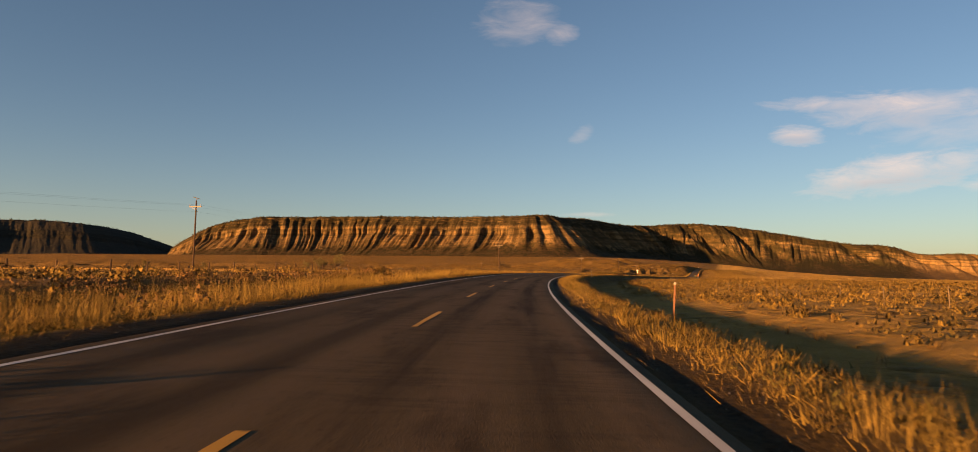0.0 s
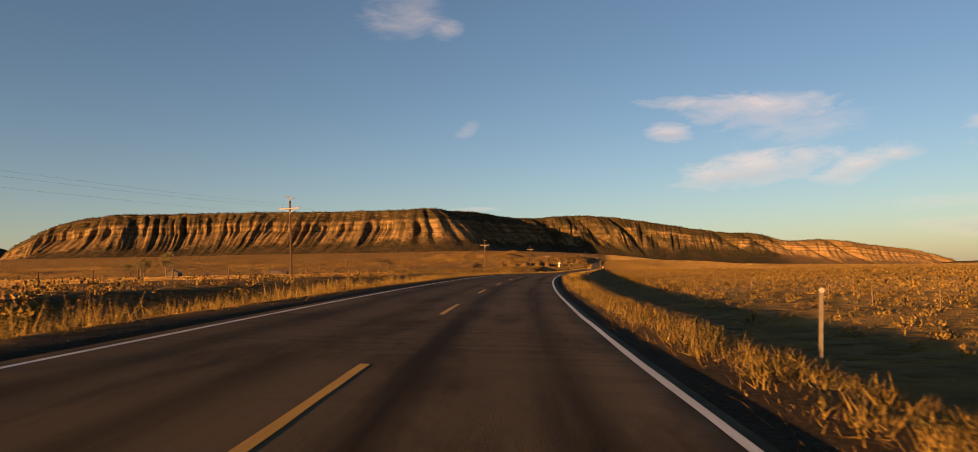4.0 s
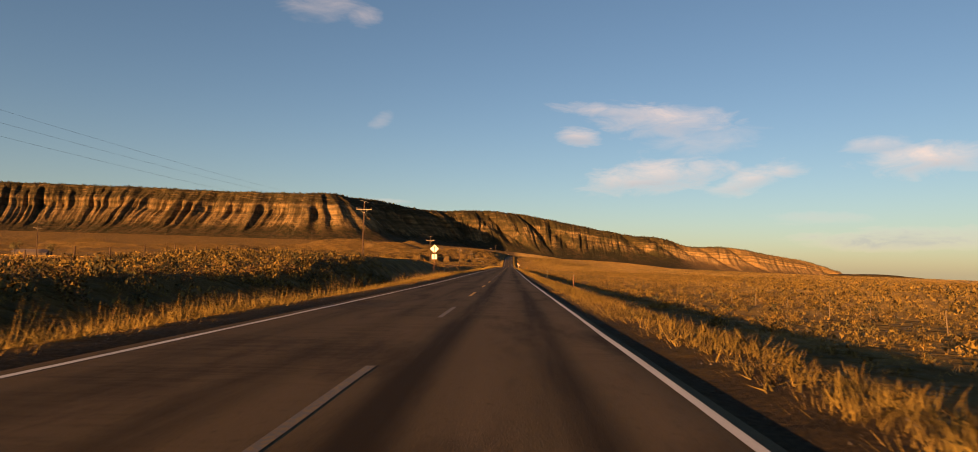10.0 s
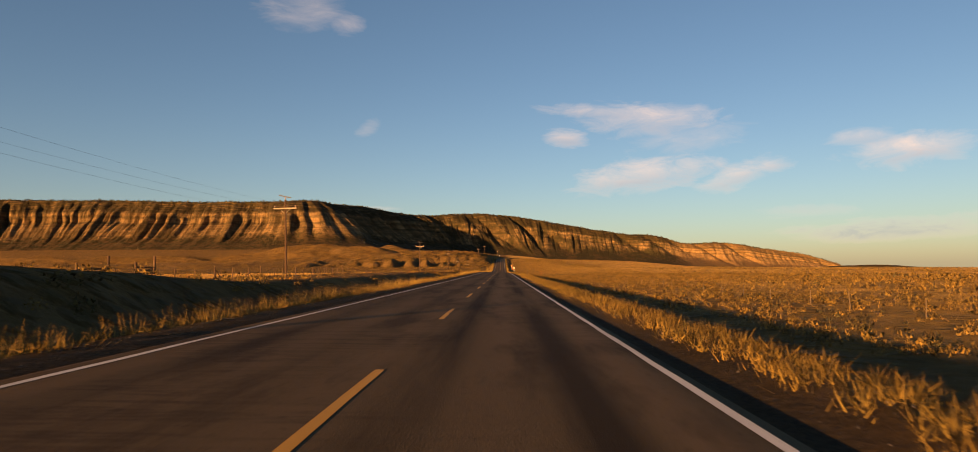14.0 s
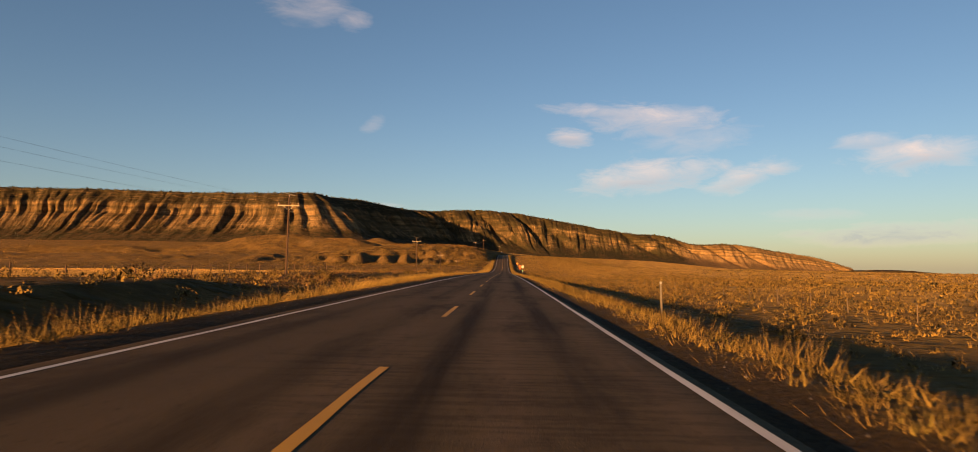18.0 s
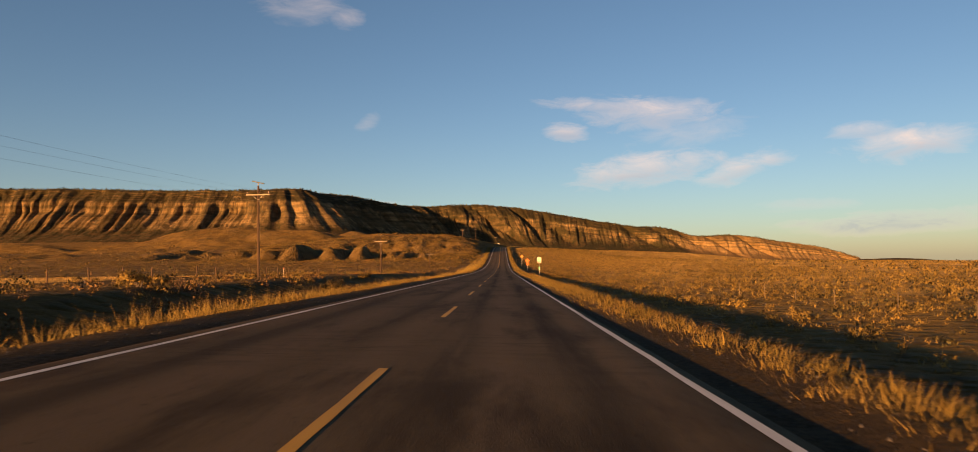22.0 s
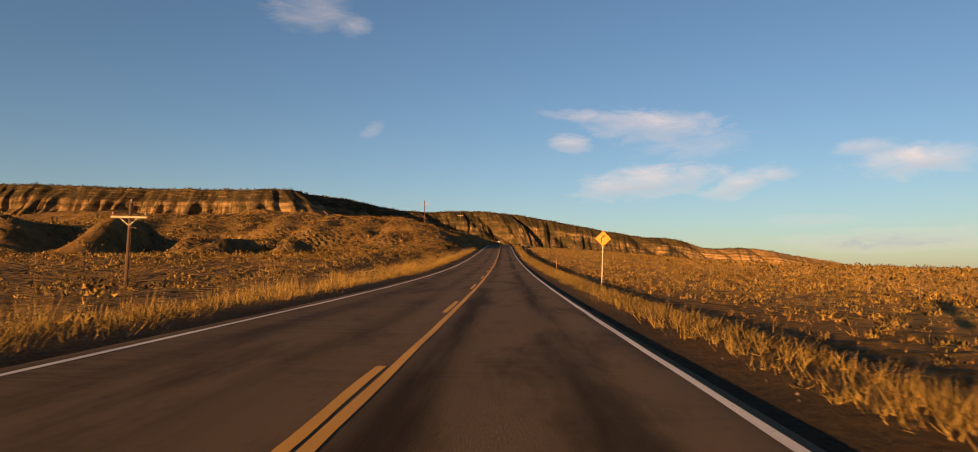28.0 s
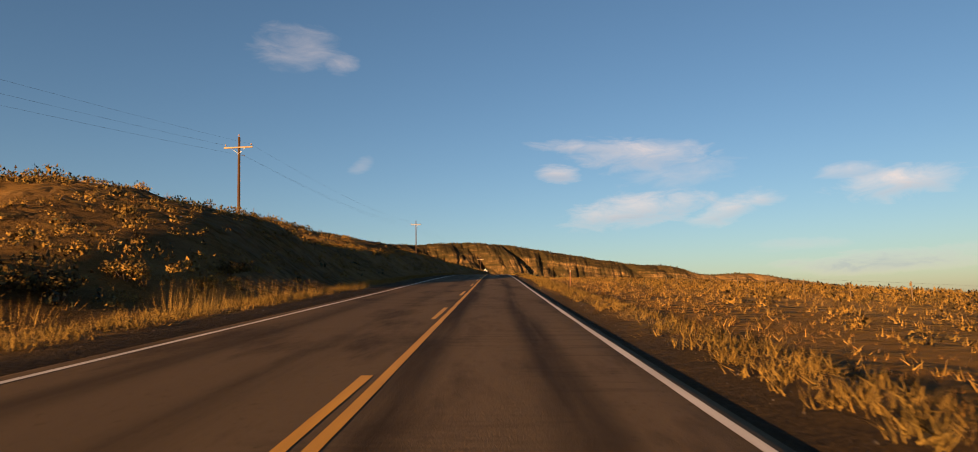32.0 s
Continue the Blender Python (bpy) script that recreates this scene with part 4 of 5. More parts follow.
M_STEEL = material("dull_steel", (0.11, 0.095, 0.075), 0.7, (0.08, 0.07, 0.055), 6, (0.13, 0.11, 0.09), 40, metal=0.2)
# ---- grass, brush and stones ----
M_HAY = material("hay", (0.34, 0.205, 0.055), 0.9, (0.28, 0.165, 0.043), 0.03, (0.37, 0.23, 0.065), 1.0, per_piece=0.2, island=True)

def place_u(u, y):
    """World points on the ground at true offsets u from the road's centre line."""
    u, y = np.asarray(u, float), np.asarray(y, float)
    x = road_x(y) + u / road_lean(y)
    return np.stack([x, y, ground_z(x, y)], -1)


def blades(name, base, height, count, mat, label, category, width=0.03, splay=0.22, seed=1):
    """Tufts of single upright leaning blades, joined into one mesh."""
    g = np.random.default_rng(seed)
    n = len(base)
    off = g.normal(0, 0.35, (n, count, 2)) * splay
    th = g.uniform(0, 2 * np.pi, (n, count))
    h = height[:, None] * g.uniform(0.55, 1.15, (n, count))
    leanx, leany = off[..., 0] * 0.5 + g.normal(0.08, 0.12, (n, count)) * h, off[..., 1] * 0.5 + g.normal(0.04, 0.12, (n, count)) * h
    w = width * g.uniform(0.6, 1.4, (n, count))
    b = np.stack([base[:, None, 0] + off[..., 0], base[:, None, 1] + off[..., 1], np.broadcast_to(base[:, None, 2] - 0.04, (n, count))], -1)
    side = np.stack([np.cos(th) * w, np.sin(th) * w, np.zeros_like(w)], -1)
    tip = b + np.stack([leanx, leany, h + 0.04], -1)
    v = np.stack([b - side, b + side, tip], 2).reshape(-1, 3)
    ob = new(name, mesh_from(name, v, np.arange(len(v)).reshape(-1, 3), mat))
    return tagged(ob, label, category, kind="stuff")


def scatter(n, u0, u1, y0, y1, seed, thin=None):
    g = np.random.default_rng(seed)
    u, y = g.uniform(u0, u1, n), g.uniform(y0, y1, n)
    if thin is not None:
        keep = g.random(n) < thin(u, y)
        u, y = u[keep], y[keep]
    return u, y, g


def patchy(u, y, scale=0.12, seed=3, lo=0.35, hi=0.6):
    return smooth(lo, hi, fbm(u * scale * 2.0, y * scale, 3, seed))


# golden verge on both sides
def ragged(y, seed, by=0.8):
    """How far a grass edge wanders along the road."""
    return by * (fbm(y * 0.08, y * 0, 3, seed) - 0.5) * 2


u, y, g = scatter(26000, 4.2, 7.0, -40, 1180, 11, lambda u, y: smooth(4.25, 4.75, u + ragged(y, 2, 0.5)) * smooth(6.3, 5.5, u + ragged(y, 22, 0.6)))
hgt = (0.10 + 0.32 * (1 - 0.5 * smooth(840, 900, y)) * smooth(4.3, 5.2, u) * fbm(y * 0.11, u * 0.4, 3, 8) ** 1.3) * g.uniform(0.6, 1.4, len(u))
blades("verge_grass", place_u(u, y), hgt, 13, M_GRASS, "golden dry grass along the road verge", "grass", 0.0045, 0.5, 21)
u, y, g = scatter(28000, -10.5, -4.7, -40, 1180, 12, lambda u, y: smooth(-5.0, -5.7, u + ragged(y, 4, 0.7)) * (1 - 0.95 * smooth(-6.7, -7.7, u + ragged(y, 24, 0.9))))
hgt = (0.2 + 0.62 * (1 - 0.6 * smooth(820, 870, y)) * fbm(y * 0.09, u * 0.35, 3, 18) ** 1.2 * smooth(-4.9, -6.2, u)) * g.uniform(0.6, 1.4, len(u))
blades("verge_grass", place_u(u, y), hgt, 13, M_GRASS, "tall golden dry grass beside the ditch", "grass", 0.005, 0.6, 22)
# soft leafy growth between the blades
for u0, u1, many, seed in ((4.4, 6.2, 14000, 111), (-7.4, -5.2, 13000, 112)):
    u, y, g = scatter(many, u0, u1, -40, 1180, seed, lambda u, y: 0.35 + 0.65 * patchy(u, y, 0.08, seed))
    ob = new("verge_grass", tuft_field(place_u(u, y), g.uniform(0.18, 0.34, len(u)), M_TURF, "verge_grass", 24, (0.055, 0.6), (0.1, 0.8), 0.8, seed))
    tagged(ob, "soft golden undergrowth of the road verge", "grass", kind="stuff")
# tall seed-head clumps
u, y, g = scatter(1200, 5.0, 10.0, -30, 850, 14, lambda u, y: smooth(0.62, 0.74, vnoise(y * 0.045, u * 0.1, 71)) * smooth(10, 5.5, u))
blades("tall_grass", place_u(u, y), 0.38 + 0.3 * g.random(len(u)), 46, M_GRASS, "tall pale seed-head grass clumps", "grass", 0.0045, 0.7, 24)
u, y, g = scatter(1500, -10.0, -5.6, -30, 1000, 15, lambda u, y: smooth(0.5, 0.62, vnoise(y * 0.05, u * 0.1, 73)))
blades("tall_grass", place_u(u, y), 0.6 + 0.35 * g.random(len(u)), 34, M_GRASS, "tall pale seed-head grass clumps", "grass", 0.005, 0.8, 25)


# rank growth on the inside of the bend
u, y, g = scatter(5200, -14.0, -5.9, -75, 95, 16, lambda u, y: smooth(95, 60, y) * (0.5 + 0.5 * patchy(u, y, 0.12, 31)) * smooth(-5.9, -7.0, u))
blades("tall_grass", place_u(u, y), (0.75 + 0.4 * fbm(y * 0.15, u * 0.3, 3, 28)) * g.uniform(0.75, 1.15, len(u)), 30, M_GRASS, "rank tall golden grass inside the bend", "grass", 0.007, 0.9, 26)


# brush and bunch grass over the land on both sides, coarser further off
def in_field(u, y):
    return smooth(34.5, 36, -u) * (1 - smooth(285, 315, y) * smooth(485, 455, y)) * smooth(330, 300, -u) * smooth(60, 90, y) * smooth(790, 750, y + 0.2 * u)


def brush(name, n, u0, u1, y0, y1, seed, size, detail, mat, label, thin=None, squash=0.85, category="shrubs"):
    """Bushes or tufts strewn over a strip of land. detail: leaves, a leaf's width and length, and how deep they reach."""
    u, y, g = scatter(n, u0, u1, y0, y1, seed, thin)
    s = size[0] + (size[1] - size[0]) * g.random(len(u)) ** 2
    p = place_u(u, y)
    p[:, 2] -= 0.08 * s
    ob = new(name, tuft_field(p, s, mat, name, *detail, squash, seed + 500))
    return tagged(ob, label, category, kind="stuff")


NEAR, MID, FAR = (48, (0.17, 0.22), (0.45, 1.0)), (16, (0.27, 0.34), (0.45, 1.0)), (6, (0.55, 0.55), (0.4, 0.9))
TUSSOCK, WISP = (20, (0.06, 0.65), (0.05, 0.6)), (12, (0.075, 0.6), (0.05, 0.85))
# low plants along the outer edge of the verge
brush("green_tufts", 5200, 4.6, 7.4, -40, 1100, 13, (0.12, 0.3), (22, (0.12, 0.4), (0.2, 1.0)), M_GREENGRASS, "greenish low plants on the roadside bank", lambda u, y: patchy(u, y, 0.05, 29, 0.42, 0.6), 1.1, "grass")
# sparse growth in the ditch on the low side
brush("bunch_grass", 5200, 7.5, 14, -40, 1100, 37, (0.14, 0.36), TUSSOCK, M_STRAW, "thin bunch grass in the roadside hollow", lambda u, y: 0.2 + 0.6 * patchy(u, y, 0.06, 45), 1.0, "grass")
brush("bunch_grass", 10000, 5.0, 34, 815, 1300, 35, (0.12, 0.24), TUSSOCK, M_STRAW, "golden grass covering the bank beside the climb", lambda u, y: (0.35 + 0.65 * patchy(u, y, 0.06, 45)) * smooth(815, 860, y), 1.1, "grass")
brush("bunch_grass", 13000, 8, 60, 885, 1200, 38, (0.25, 0.5), WISP, M_GOLD, "golden grass over the falling ground beside the climb", lambda u, y: 0.4 + 0.6 * patchy(u, y, 0.05, 46), 1.0, "grass")
brush("sagebrush", 3600, 12, 80, 885, 1200, 155, (0.3, 0.65), MID, M_BRUSH, "golden grey-green sagebrush beside the climb", lambda u, y: 0.3 + 0.7 * patchy(u, y, 0.06, 47), 0.9)

shrubby = lambda u, y: smooth(0.44, 0.60, fbm(u * 0.05, y * 0.03, 3, 83))
low_side = lambda u, y: smooth(11, 15, u + 1.5 * smooth(800, 880, y)) * (1 - 0.5 * smooth(26, 18, u) * smooth(860, 900, y)) * (0.55 + 0.45 * patchy(u, y, 0.05, 41))
brush("sagebrush", 9500, 10.5, 34, -40, 1420, 51, (0.3, 0.72), NEAR, M_BRUSH, "golden grey-green sagebrush over the range", low_side, 0.95)
brush("sagebrush", 2600, 10.5, 34, -40, 1420, 151, (0.28, 0.72), NEAR, M_SAGE, "olive sagebrush over the range", low_side, 0.95)
brush("bunch_grass", 24000, 12, 48, -40, 1420, 31, (0.22, 0.46), WISP, M_GOLD, "golden bunch grass between the sagebrush", low_side, 1.1, "grass")
brush("sagebrush", 21000, 34, 90, -40, 1500, 153, (0.38, 0.85), MID, M_BRUSH, "golden grey-green sagebrush over the range", low_side, 0.9)
brush("dark_shrubs", 5000, 14, 90, -40, 1420, 181, (0.28, 0.6), MID, M_SHRUB, "dark olive shrubs scattered over the range", shrubby, 0.95)
brush("dark_shrubs", 8000, 90, 360, -40, 1700, 182, (0.4, 0.9), FAR, M_SHRUB, "dark olive shrubs scattered over the range", shrubby, 0.8)
brush("far_sagebrush", 36000, 90, 440, -40, 1700, 53, (0.5, 1.1), FAR, M_BRUSH, "sagebrush flats running to the horizon",
      lambda u, y: 0.45 + 0.55 * patchy(u, y, 0.02, 58), 0.8)
brush("far_grass", 15000, 440, 2400, 100, 4200, 56, (0.9, 2.2), FAR, M_GOLD, "ochre grass of the distant flats",
      lambda u, y: 0.5 + 0.5 * patchy(u, y, 0.006, 64), 0.4, "grass")

# the ditch side, the field's edge and the low hills
hill_side = lambda u, y: smooth(900, 960, y) * (u < -9)
bare_ditch = lambda u, y: smooth(26, 21, -u) * np.maximum(smooth(480, 500, y) * smooth(585, 565, y), smooth(725, 742, y) * smooth(805, 785, y))
thicket = lambda y: np.maximum(np.maximum(smooth(225, 260, y) * smooth(400, 360, y), smooth(120, 80, y)), smooth(560, 590, y) * smooth(640, 620, y))
near_left = lambda u, y: (1 - in_field(u, y)) * (1 - 0.9 * bare_ditch(u, y)) * np.maximum((0.12 + 0.5 * patchy(u, y, 0.03, 57) + 0.55 * thicket(y)) * (1 - 0.75 * smooth(15.5, 12, -u) * (1 - 0.7 * thicket(y))), 0.75 * hill_side(u, y))
brush("sagebrush", 5600, -38, -9.5, -40, 1230, 52, (0.3, 0.85), NEAR, M_BRUSH, "golden grey-green sagebrush beside the road", near_left, 1.0)
brush("sagebrush", 2600, -38, -9.5, -40, 1230, 154, (0.3, 0.85), NEAR, M_SAGE, "olive sagebrush beside the road", near_left, 1.0)
brush("sagebrush", 7000, -110, -36, -40, 1250, 152, (0.3, 0.85), MID, M_BRUSH, "golden grey-green sagebrush on the hillside", near_left, 0.9)
brush("bunch_grass", 9000, -75, -9, -40, 1230, 33, (0.2, 0.42), WISP, M_STRAW, "ochre bunch grass over the range", lambda u, y: (1 - in_field(u, y)) * (0.3 + 0.7 * patchy(u, y, 0.05, 43)), 1.0, "grass")
brush("dark_shrubs", 5000, -330, -24, 780, 1700, 183, (0.35, 0.85), FAR, M_SHRUB, "dark olive shrubs over the low hills", lambda u, y: 0.25 + 0.75 * shrubby(u, y), 0.85)
brush("far_sagebrush", 11000, -420, -95, -40, 1900, 54, (0.35, 0.95), FAR, M_BRUSH, "sagebrush over the low hills",
      lambda u, y: (1 - in_field(u, y)) * np.maximum(0.3 + 0.7 * patchy(u, y, 0.02, 59), hill_side(u, y)), 0.8)
brush("far_grass", 9000, -1900, -300, 100, 3000, 57, (0.9, 2.2), FAR, M_STRAW, "ochre grass below the cliffs",
      lambda u, y: (1 - in_field(u, y)) * (0.4 + 0.6 * patchy(u, y, 0.006, 65)), 0.4, "grass")
brush("far_sagebrush", 16000, -1700, 1800, 1100, 3400, 58, (0.9, 2.2), FAR, M_SHRUB, "scrub below the cliffs",
      lambda u, y: patchy(u, y, 0.008, 66), 0.5)
weedy = lambda u, y: (1 - 0.9 * bare_ditch(u, y)) * (0.25 + 0.75 * patchy(u, y, 0.04, 69)) * np.maximum(np.maximum(smooth(220, 150, y), smooth(235, 270, y) * smooth(375, 350, y)), smooth(540, 600, y) * smooth(830, 780, y))
brush("dry_weeds", 900, -16, -6.5, -75, 90, 174, (0.45, 0.8), NEAR, M_WEED, "rank reddish-brown weeds inside the bend", lambda u, y: smooth(90, 60, y), 1.25, "weeds")
brush("dry_weeds", 2600, -21, -8.5, -40, 840, 171, (0.28, 0.7), NEAR, M_WEED, "tall reddish-brown dry weeds in the roadside ditch", weedy, 1.25, "weeds")
# thick brush on the rise beyond the ditch, before the bank
brush("sagebrush", 3000, -34, -9.5, 215, 400, 172, (0.35, 0.95), NEAR, M_BRUSH, "tall dense sagebrush beyond the ditch", lambda u, y: thicket(y) * (0.5 + 0.5 * patchy(u, y, 0.08, 70)), 1.0)
brush("dark_shrubs", 900, -34, -9.5, 215, 400, 173, (0.35, 0.9), NEAR, M_SHRUB, "dark dense shrubs beyond the ditch", lambda u, y: thicket(y), 1.0)
# the gullied hill
hill_top = lambda u, y: smooth(905, 940, y) * (0.7 + 0.3 * patchy(u, y, 0.06, 67))
brush("hill_grass", 9000, -130, -9, 880, 1230, 161, (0.2, 0.45), WISP, M_STRAW, "golden tufts over the gullied hillside", hill_top, 0.8, "grass")
brush("hill_brush", 10500, -130, -24, 880, 1230, 162, (0.35, 0.85), MID, M_BRUSH, "dense brush over the gullied hillside", hill_top, 0.9)
brush("hill_brush", 3200, -34, -9, 900, 1180, 164, (0.28, 0.65), NEAR, M_BRUSH, "dense brush over the gullied hillside", hill_top, 0.95)
brush("hill_brush", 4500, -260, -12, 880, 1010, 166, (0.35, 0.8), MID, M_SAGE, "olive brush over the gullied hill front", lambda u, y: 0.4 + 0.6 * patchy(u, y, 0.05, 72), 0.9)
brush("hill_brush", 2600, -130, -9, 890, 1230, 165, (0.3, 0.7), MID, M_JUNIPER, "dark green shrubs over the gullied hillside", hill_top, 0.95)
brush("hill_brush", 9000, -700, -60, 1100, 2300, 163, (0.6, 1.4), FAR, M_SAGE, "brush over the low hummocks below the cliffs", lambda u, y: 0.3 + 0.7 * patchy(u, y, 0.01, 68), 0.8)

u, y, g = scatter(15000, -110, -35, 60, 800, 95, in_field)
stub = blades("hay_stubble", place_u(u, y), 0.08 + 0.08 * g.random(len(u)), 4, M_HAY, "pale golden stubble of the mown hay field", "stubble", 0.045, 0.9, 96)
u, y, g = scatter(13000, -330, -100, 60, 800, 97, in_field)
stub = new("hay_stubble", clump_mesh(place_u(u, y), g.uniform(0.35, 0.6, len(u)), 4, M_HAY, "hay_stubble", 0.4, 0.7, 98))
tagged(stub, "pale golden stubble of the mown hay field", "stubble", kind="stuff")


def gravel():
    u, y, g = scatter(9000, 4.0, 6.2, -30, 1000, 91)
    u2, y2, g2 = scatter(5000, -6.0, -4.5, -30, 1000, 92)
    p = place_u(np.concatenate([u, u2]), np.concatenate([y, y2]))
    n = len(p)
    s = g.uniform(0.008, 0.03, (n, 1, 1))
    tet = np.array([(1, 0, -0.5), (-0.5, 0.87, -0.5), (-0.5, -0.87, -0.5), (0, 0, 0.8)])
    a = g.uniform(0, 6.28, n)
    R = np.stack([np.stack([np.cos(a), -np.sin(a), a * 0], -1), np.stack([np.sin(a), np.cos(a), a * 0], -1), np.stack([a * 0, a * 0, a * 0 + 1], -1)], 1)
    v = (np.einsum("nij,kj->nki", R, tet) * s + p[:, None, :]).reshape(-1, 3)
    f = (np.arange(n)[:, None, None] * 4 + np.array([(0, 1, 3), (1, 2, 3), (2, 0, 3)])[None]).reshape(-1, 3)
    tagged(new("shoulder_gravel", mesh_from("shoulder_gravel", v, f, M_GRAVEL)), "dark loose gravel on the road shoulder", "gravel", kind="stuff")


M_GRAVEL = material("gravel", (0.10, 0.085, 0.07), 0.9, (0.16, 0.13, 0.10), 0.5, (0.07, 0.06, 0.05), 6, per_piece=0.4, island=True)
gravel()


# ---- single bushes close to the road ----
def bush_mesh(name, seed, count, mat, squash):
    g = np.random.default_rng(seed)
    lobes = g.normal(0, 0.42, (7, 3)) * np.array([1, 1, 0.3]) + np.array([0, 0, 0.25])
    sizes = g.uniform(0.3, 0.55, 7)
    return tuft_field(lobes, sizes, mat, name, count, (0.16, 0.22), (0.5, 1.0), squash, seed)


BUSH = [bush_mesh("foliage", 300 + i, 170, M_BRUSH if i % 2 else M_SAGE, 1.1) for i in range(4)]
STEM = bmesh.new()
add_rod(STEM, (0.03, 0, -0.1), (0.36, 0, 0.62), 0.022, 0.008, 5)
STEM_MESH = bpy.data.meshes.new("stem")
STEM.to_mesh(STEM_MESH)
STEM.free()
STEM_MESH.materials.append(M_BARK)
gb = np.random.default_rng(77)
spots = [(-10.3, 990, 1.2), (-10.8, 994, 1.05), (-11.4, 988, 1.3), (-9.6, 997, 0.8), (-10.2, 1001, 0.95), (11.5, 797, 1.3), (13.0, 802, 1.1), (10.5, 806, 0.9), (14.5, 799, 1.0),
         (12.4, 812, 1.0), (9.8, 790, 0.8), (16.0, 806, 1.2), (-14, 60, 1.2), (-16, 66, 1.4), (-12.5, 40, 1.1), (-13, 47, 1.3), (-12, 128, 1.3), (-13, 135, 1.5), (-11, 142, 1.0),
         (-14, 205, 1.2), (-12, 222, 1.0), (-18, 615, 1.3), (-20, 622, 1.1), (-16, 640, 1.0), (-15, 655, 1.2), (-17, 700, 1.2), (-13, 722, 1.3), (-12, 733, 1.2), (-15, 745, 1.1)]
for i, (bu, by, bs) in enumerate(spots):
    at = place_u([bu], [by])[0]
    root = thing("sagebrush", pose(*at, 0, 0, float(gb.uniform(0, 360))), "rounded grey-green sagebrush bush beside the road", "shrub", "roadside sagebrush")
    ob = new("foliage", BUSH[i % 4])
    ob.parent = root
    ob.scale = (bs, bs, bs * 0.85)
    for k in range(5):
        ob = new("stem", STEM_MESH)
        ob.parent = root
        ob.matrix_basis = pose(0, 0, 0, 0, 0, 72 * k + 11 * (k % 3)) @ Matrix.Diagonal((bs, bs, bs * (0.7 + 0.08 * k), 1))


# ---- power line ----
def power_pole(place, high, bar, label):
    root = thing("utility_pole", place, label, "utility pole", "poles of the power line")
    part("pole", rod((0, 0, -0.8), (0, 0, high), 0.145, 0.10, 12), M_WOOD, root)
    arm = high - 0.95
    part("crossarm", box((2.5, 0.10, 0.13), (0, -0.15, arm), bevel=0.012), M_PALE, root, "pale squared timber crossarm")
    for s in (-1, 1):
        part("brace", rod((0.62 * s, -0.17, arm - 0.04), (0.02 * s, -0.14, arm - 0.55), 0.014, seg=6), M_GALV, root)
        bm = rod((1.12 * s, -0.15, arm + 0.06), (1.12 * s, -0.15, arm + 0.20), 0.012, seg=6)
        add_rod(bm, (1.12 * s, -0.15, arm + 0.18), (1.12 * s, -0.15, arm + 0.25), 0.075, 0.06, 10)
        add_rod(bm, (1.12 * s, -0.15, arm + 0.25), (1.12 * s, -0.15, arm + 0.33), 0.05, 0.035, 10)
        part("insulator", bm, M_CERAMIC, root)
    bm = rod((0, 0, high), (0, 0, high + 0.14), 0.015, seg=6)
    add_rod(bm, (0, 0, high + 0.12), (0, 0, high + 0.20), 0.07, 0.055, 10)
    add_rod(bm, (0, 0, high + 0.20), (0, 0, high + 0.27), 0.045, 0.03, 10)
    part("insulator", bm, M_CERAMIC, root)
    bm = rod((0, -0.10, arm - 0.62), (0.55, -0.12, arm - 0.74), 0.018, seg=6)
    add_rod(bm, (0.5, -0.12, arm - 0.78), (0.5, -0.12, arm - 0.66), 0.04, seg=8)
    part("bracket", bm, M_DARK, root)
    part("ground_wire", rod((0.155, -0.03, 0.0), (0.115, -0.03, high - 0.4), 0.008, seg=5), M_WIRE, root)
    if bar:
        bm = bmesh.new()
        add_box(bm, (1.35, 0.13, 0.10), (0, -0.04, high + 0.36), (0, 14, 0), 0.015)
        part("perch_guard", bm, M_BLACK, root, "dark slanted guard bar on the pole top")
    return root


# x, y, height, guard bar on top
POLES = [(-45.5, -42, 10.4, True), (-34.9, 76.6, 10.4, True), (-26.0, 190, 9.0, True), (-21.4, 290.3, 8.2, True), (-22.0, 405.2, 8.6, True), (-22.0, 494, 8.6, True),
         (-23.2, 618.5, 9.0, True), (-24.2, 735.5, 9.7, True), (-24.0, 804, 7.8, True), (-23.8, 893.4, 5.6, False), (-20.2, 1027.4, 9.0, False), (-17.5, 1130, 9.6, False), (-4, 1215, 9.6, False)]
heads = []
for i, (pu, py, ph, bar) in enumerate(POLES):
    at = (pu, py, float(ground_z(pu, py)))
    turn = math.degrees(math.atan2(-(POLES[min(i + 1, 12)][0] - POLES[max(i - 1, 0)][0]), POLES[min(i + 1, 12)][1] - POLES[max(i - 1, 0)][1]))
    lean_by = 1.2 * math.sin(i * 2.3)
    m = pose(*at, 0, lean_by, turn)
    power_pole(m, ph, bar, "weathered brown wooden utility pole with a " + ("slanted guard on its top" if bar else "plain crossarm"))
    heads.append([m @ Vector(v) for v in ((-1.12, -0.15, ph - 0.72), (1.12, -0.15, ph - 0.72), (0.5, -0.12, ph - 1.71))])
service = (-147, 502, float(ground_z(-147, 502)))
power_pole(pose(*service, 0, 0, 20), 10.0, False, "distant pale utility pole beyond the hay field")


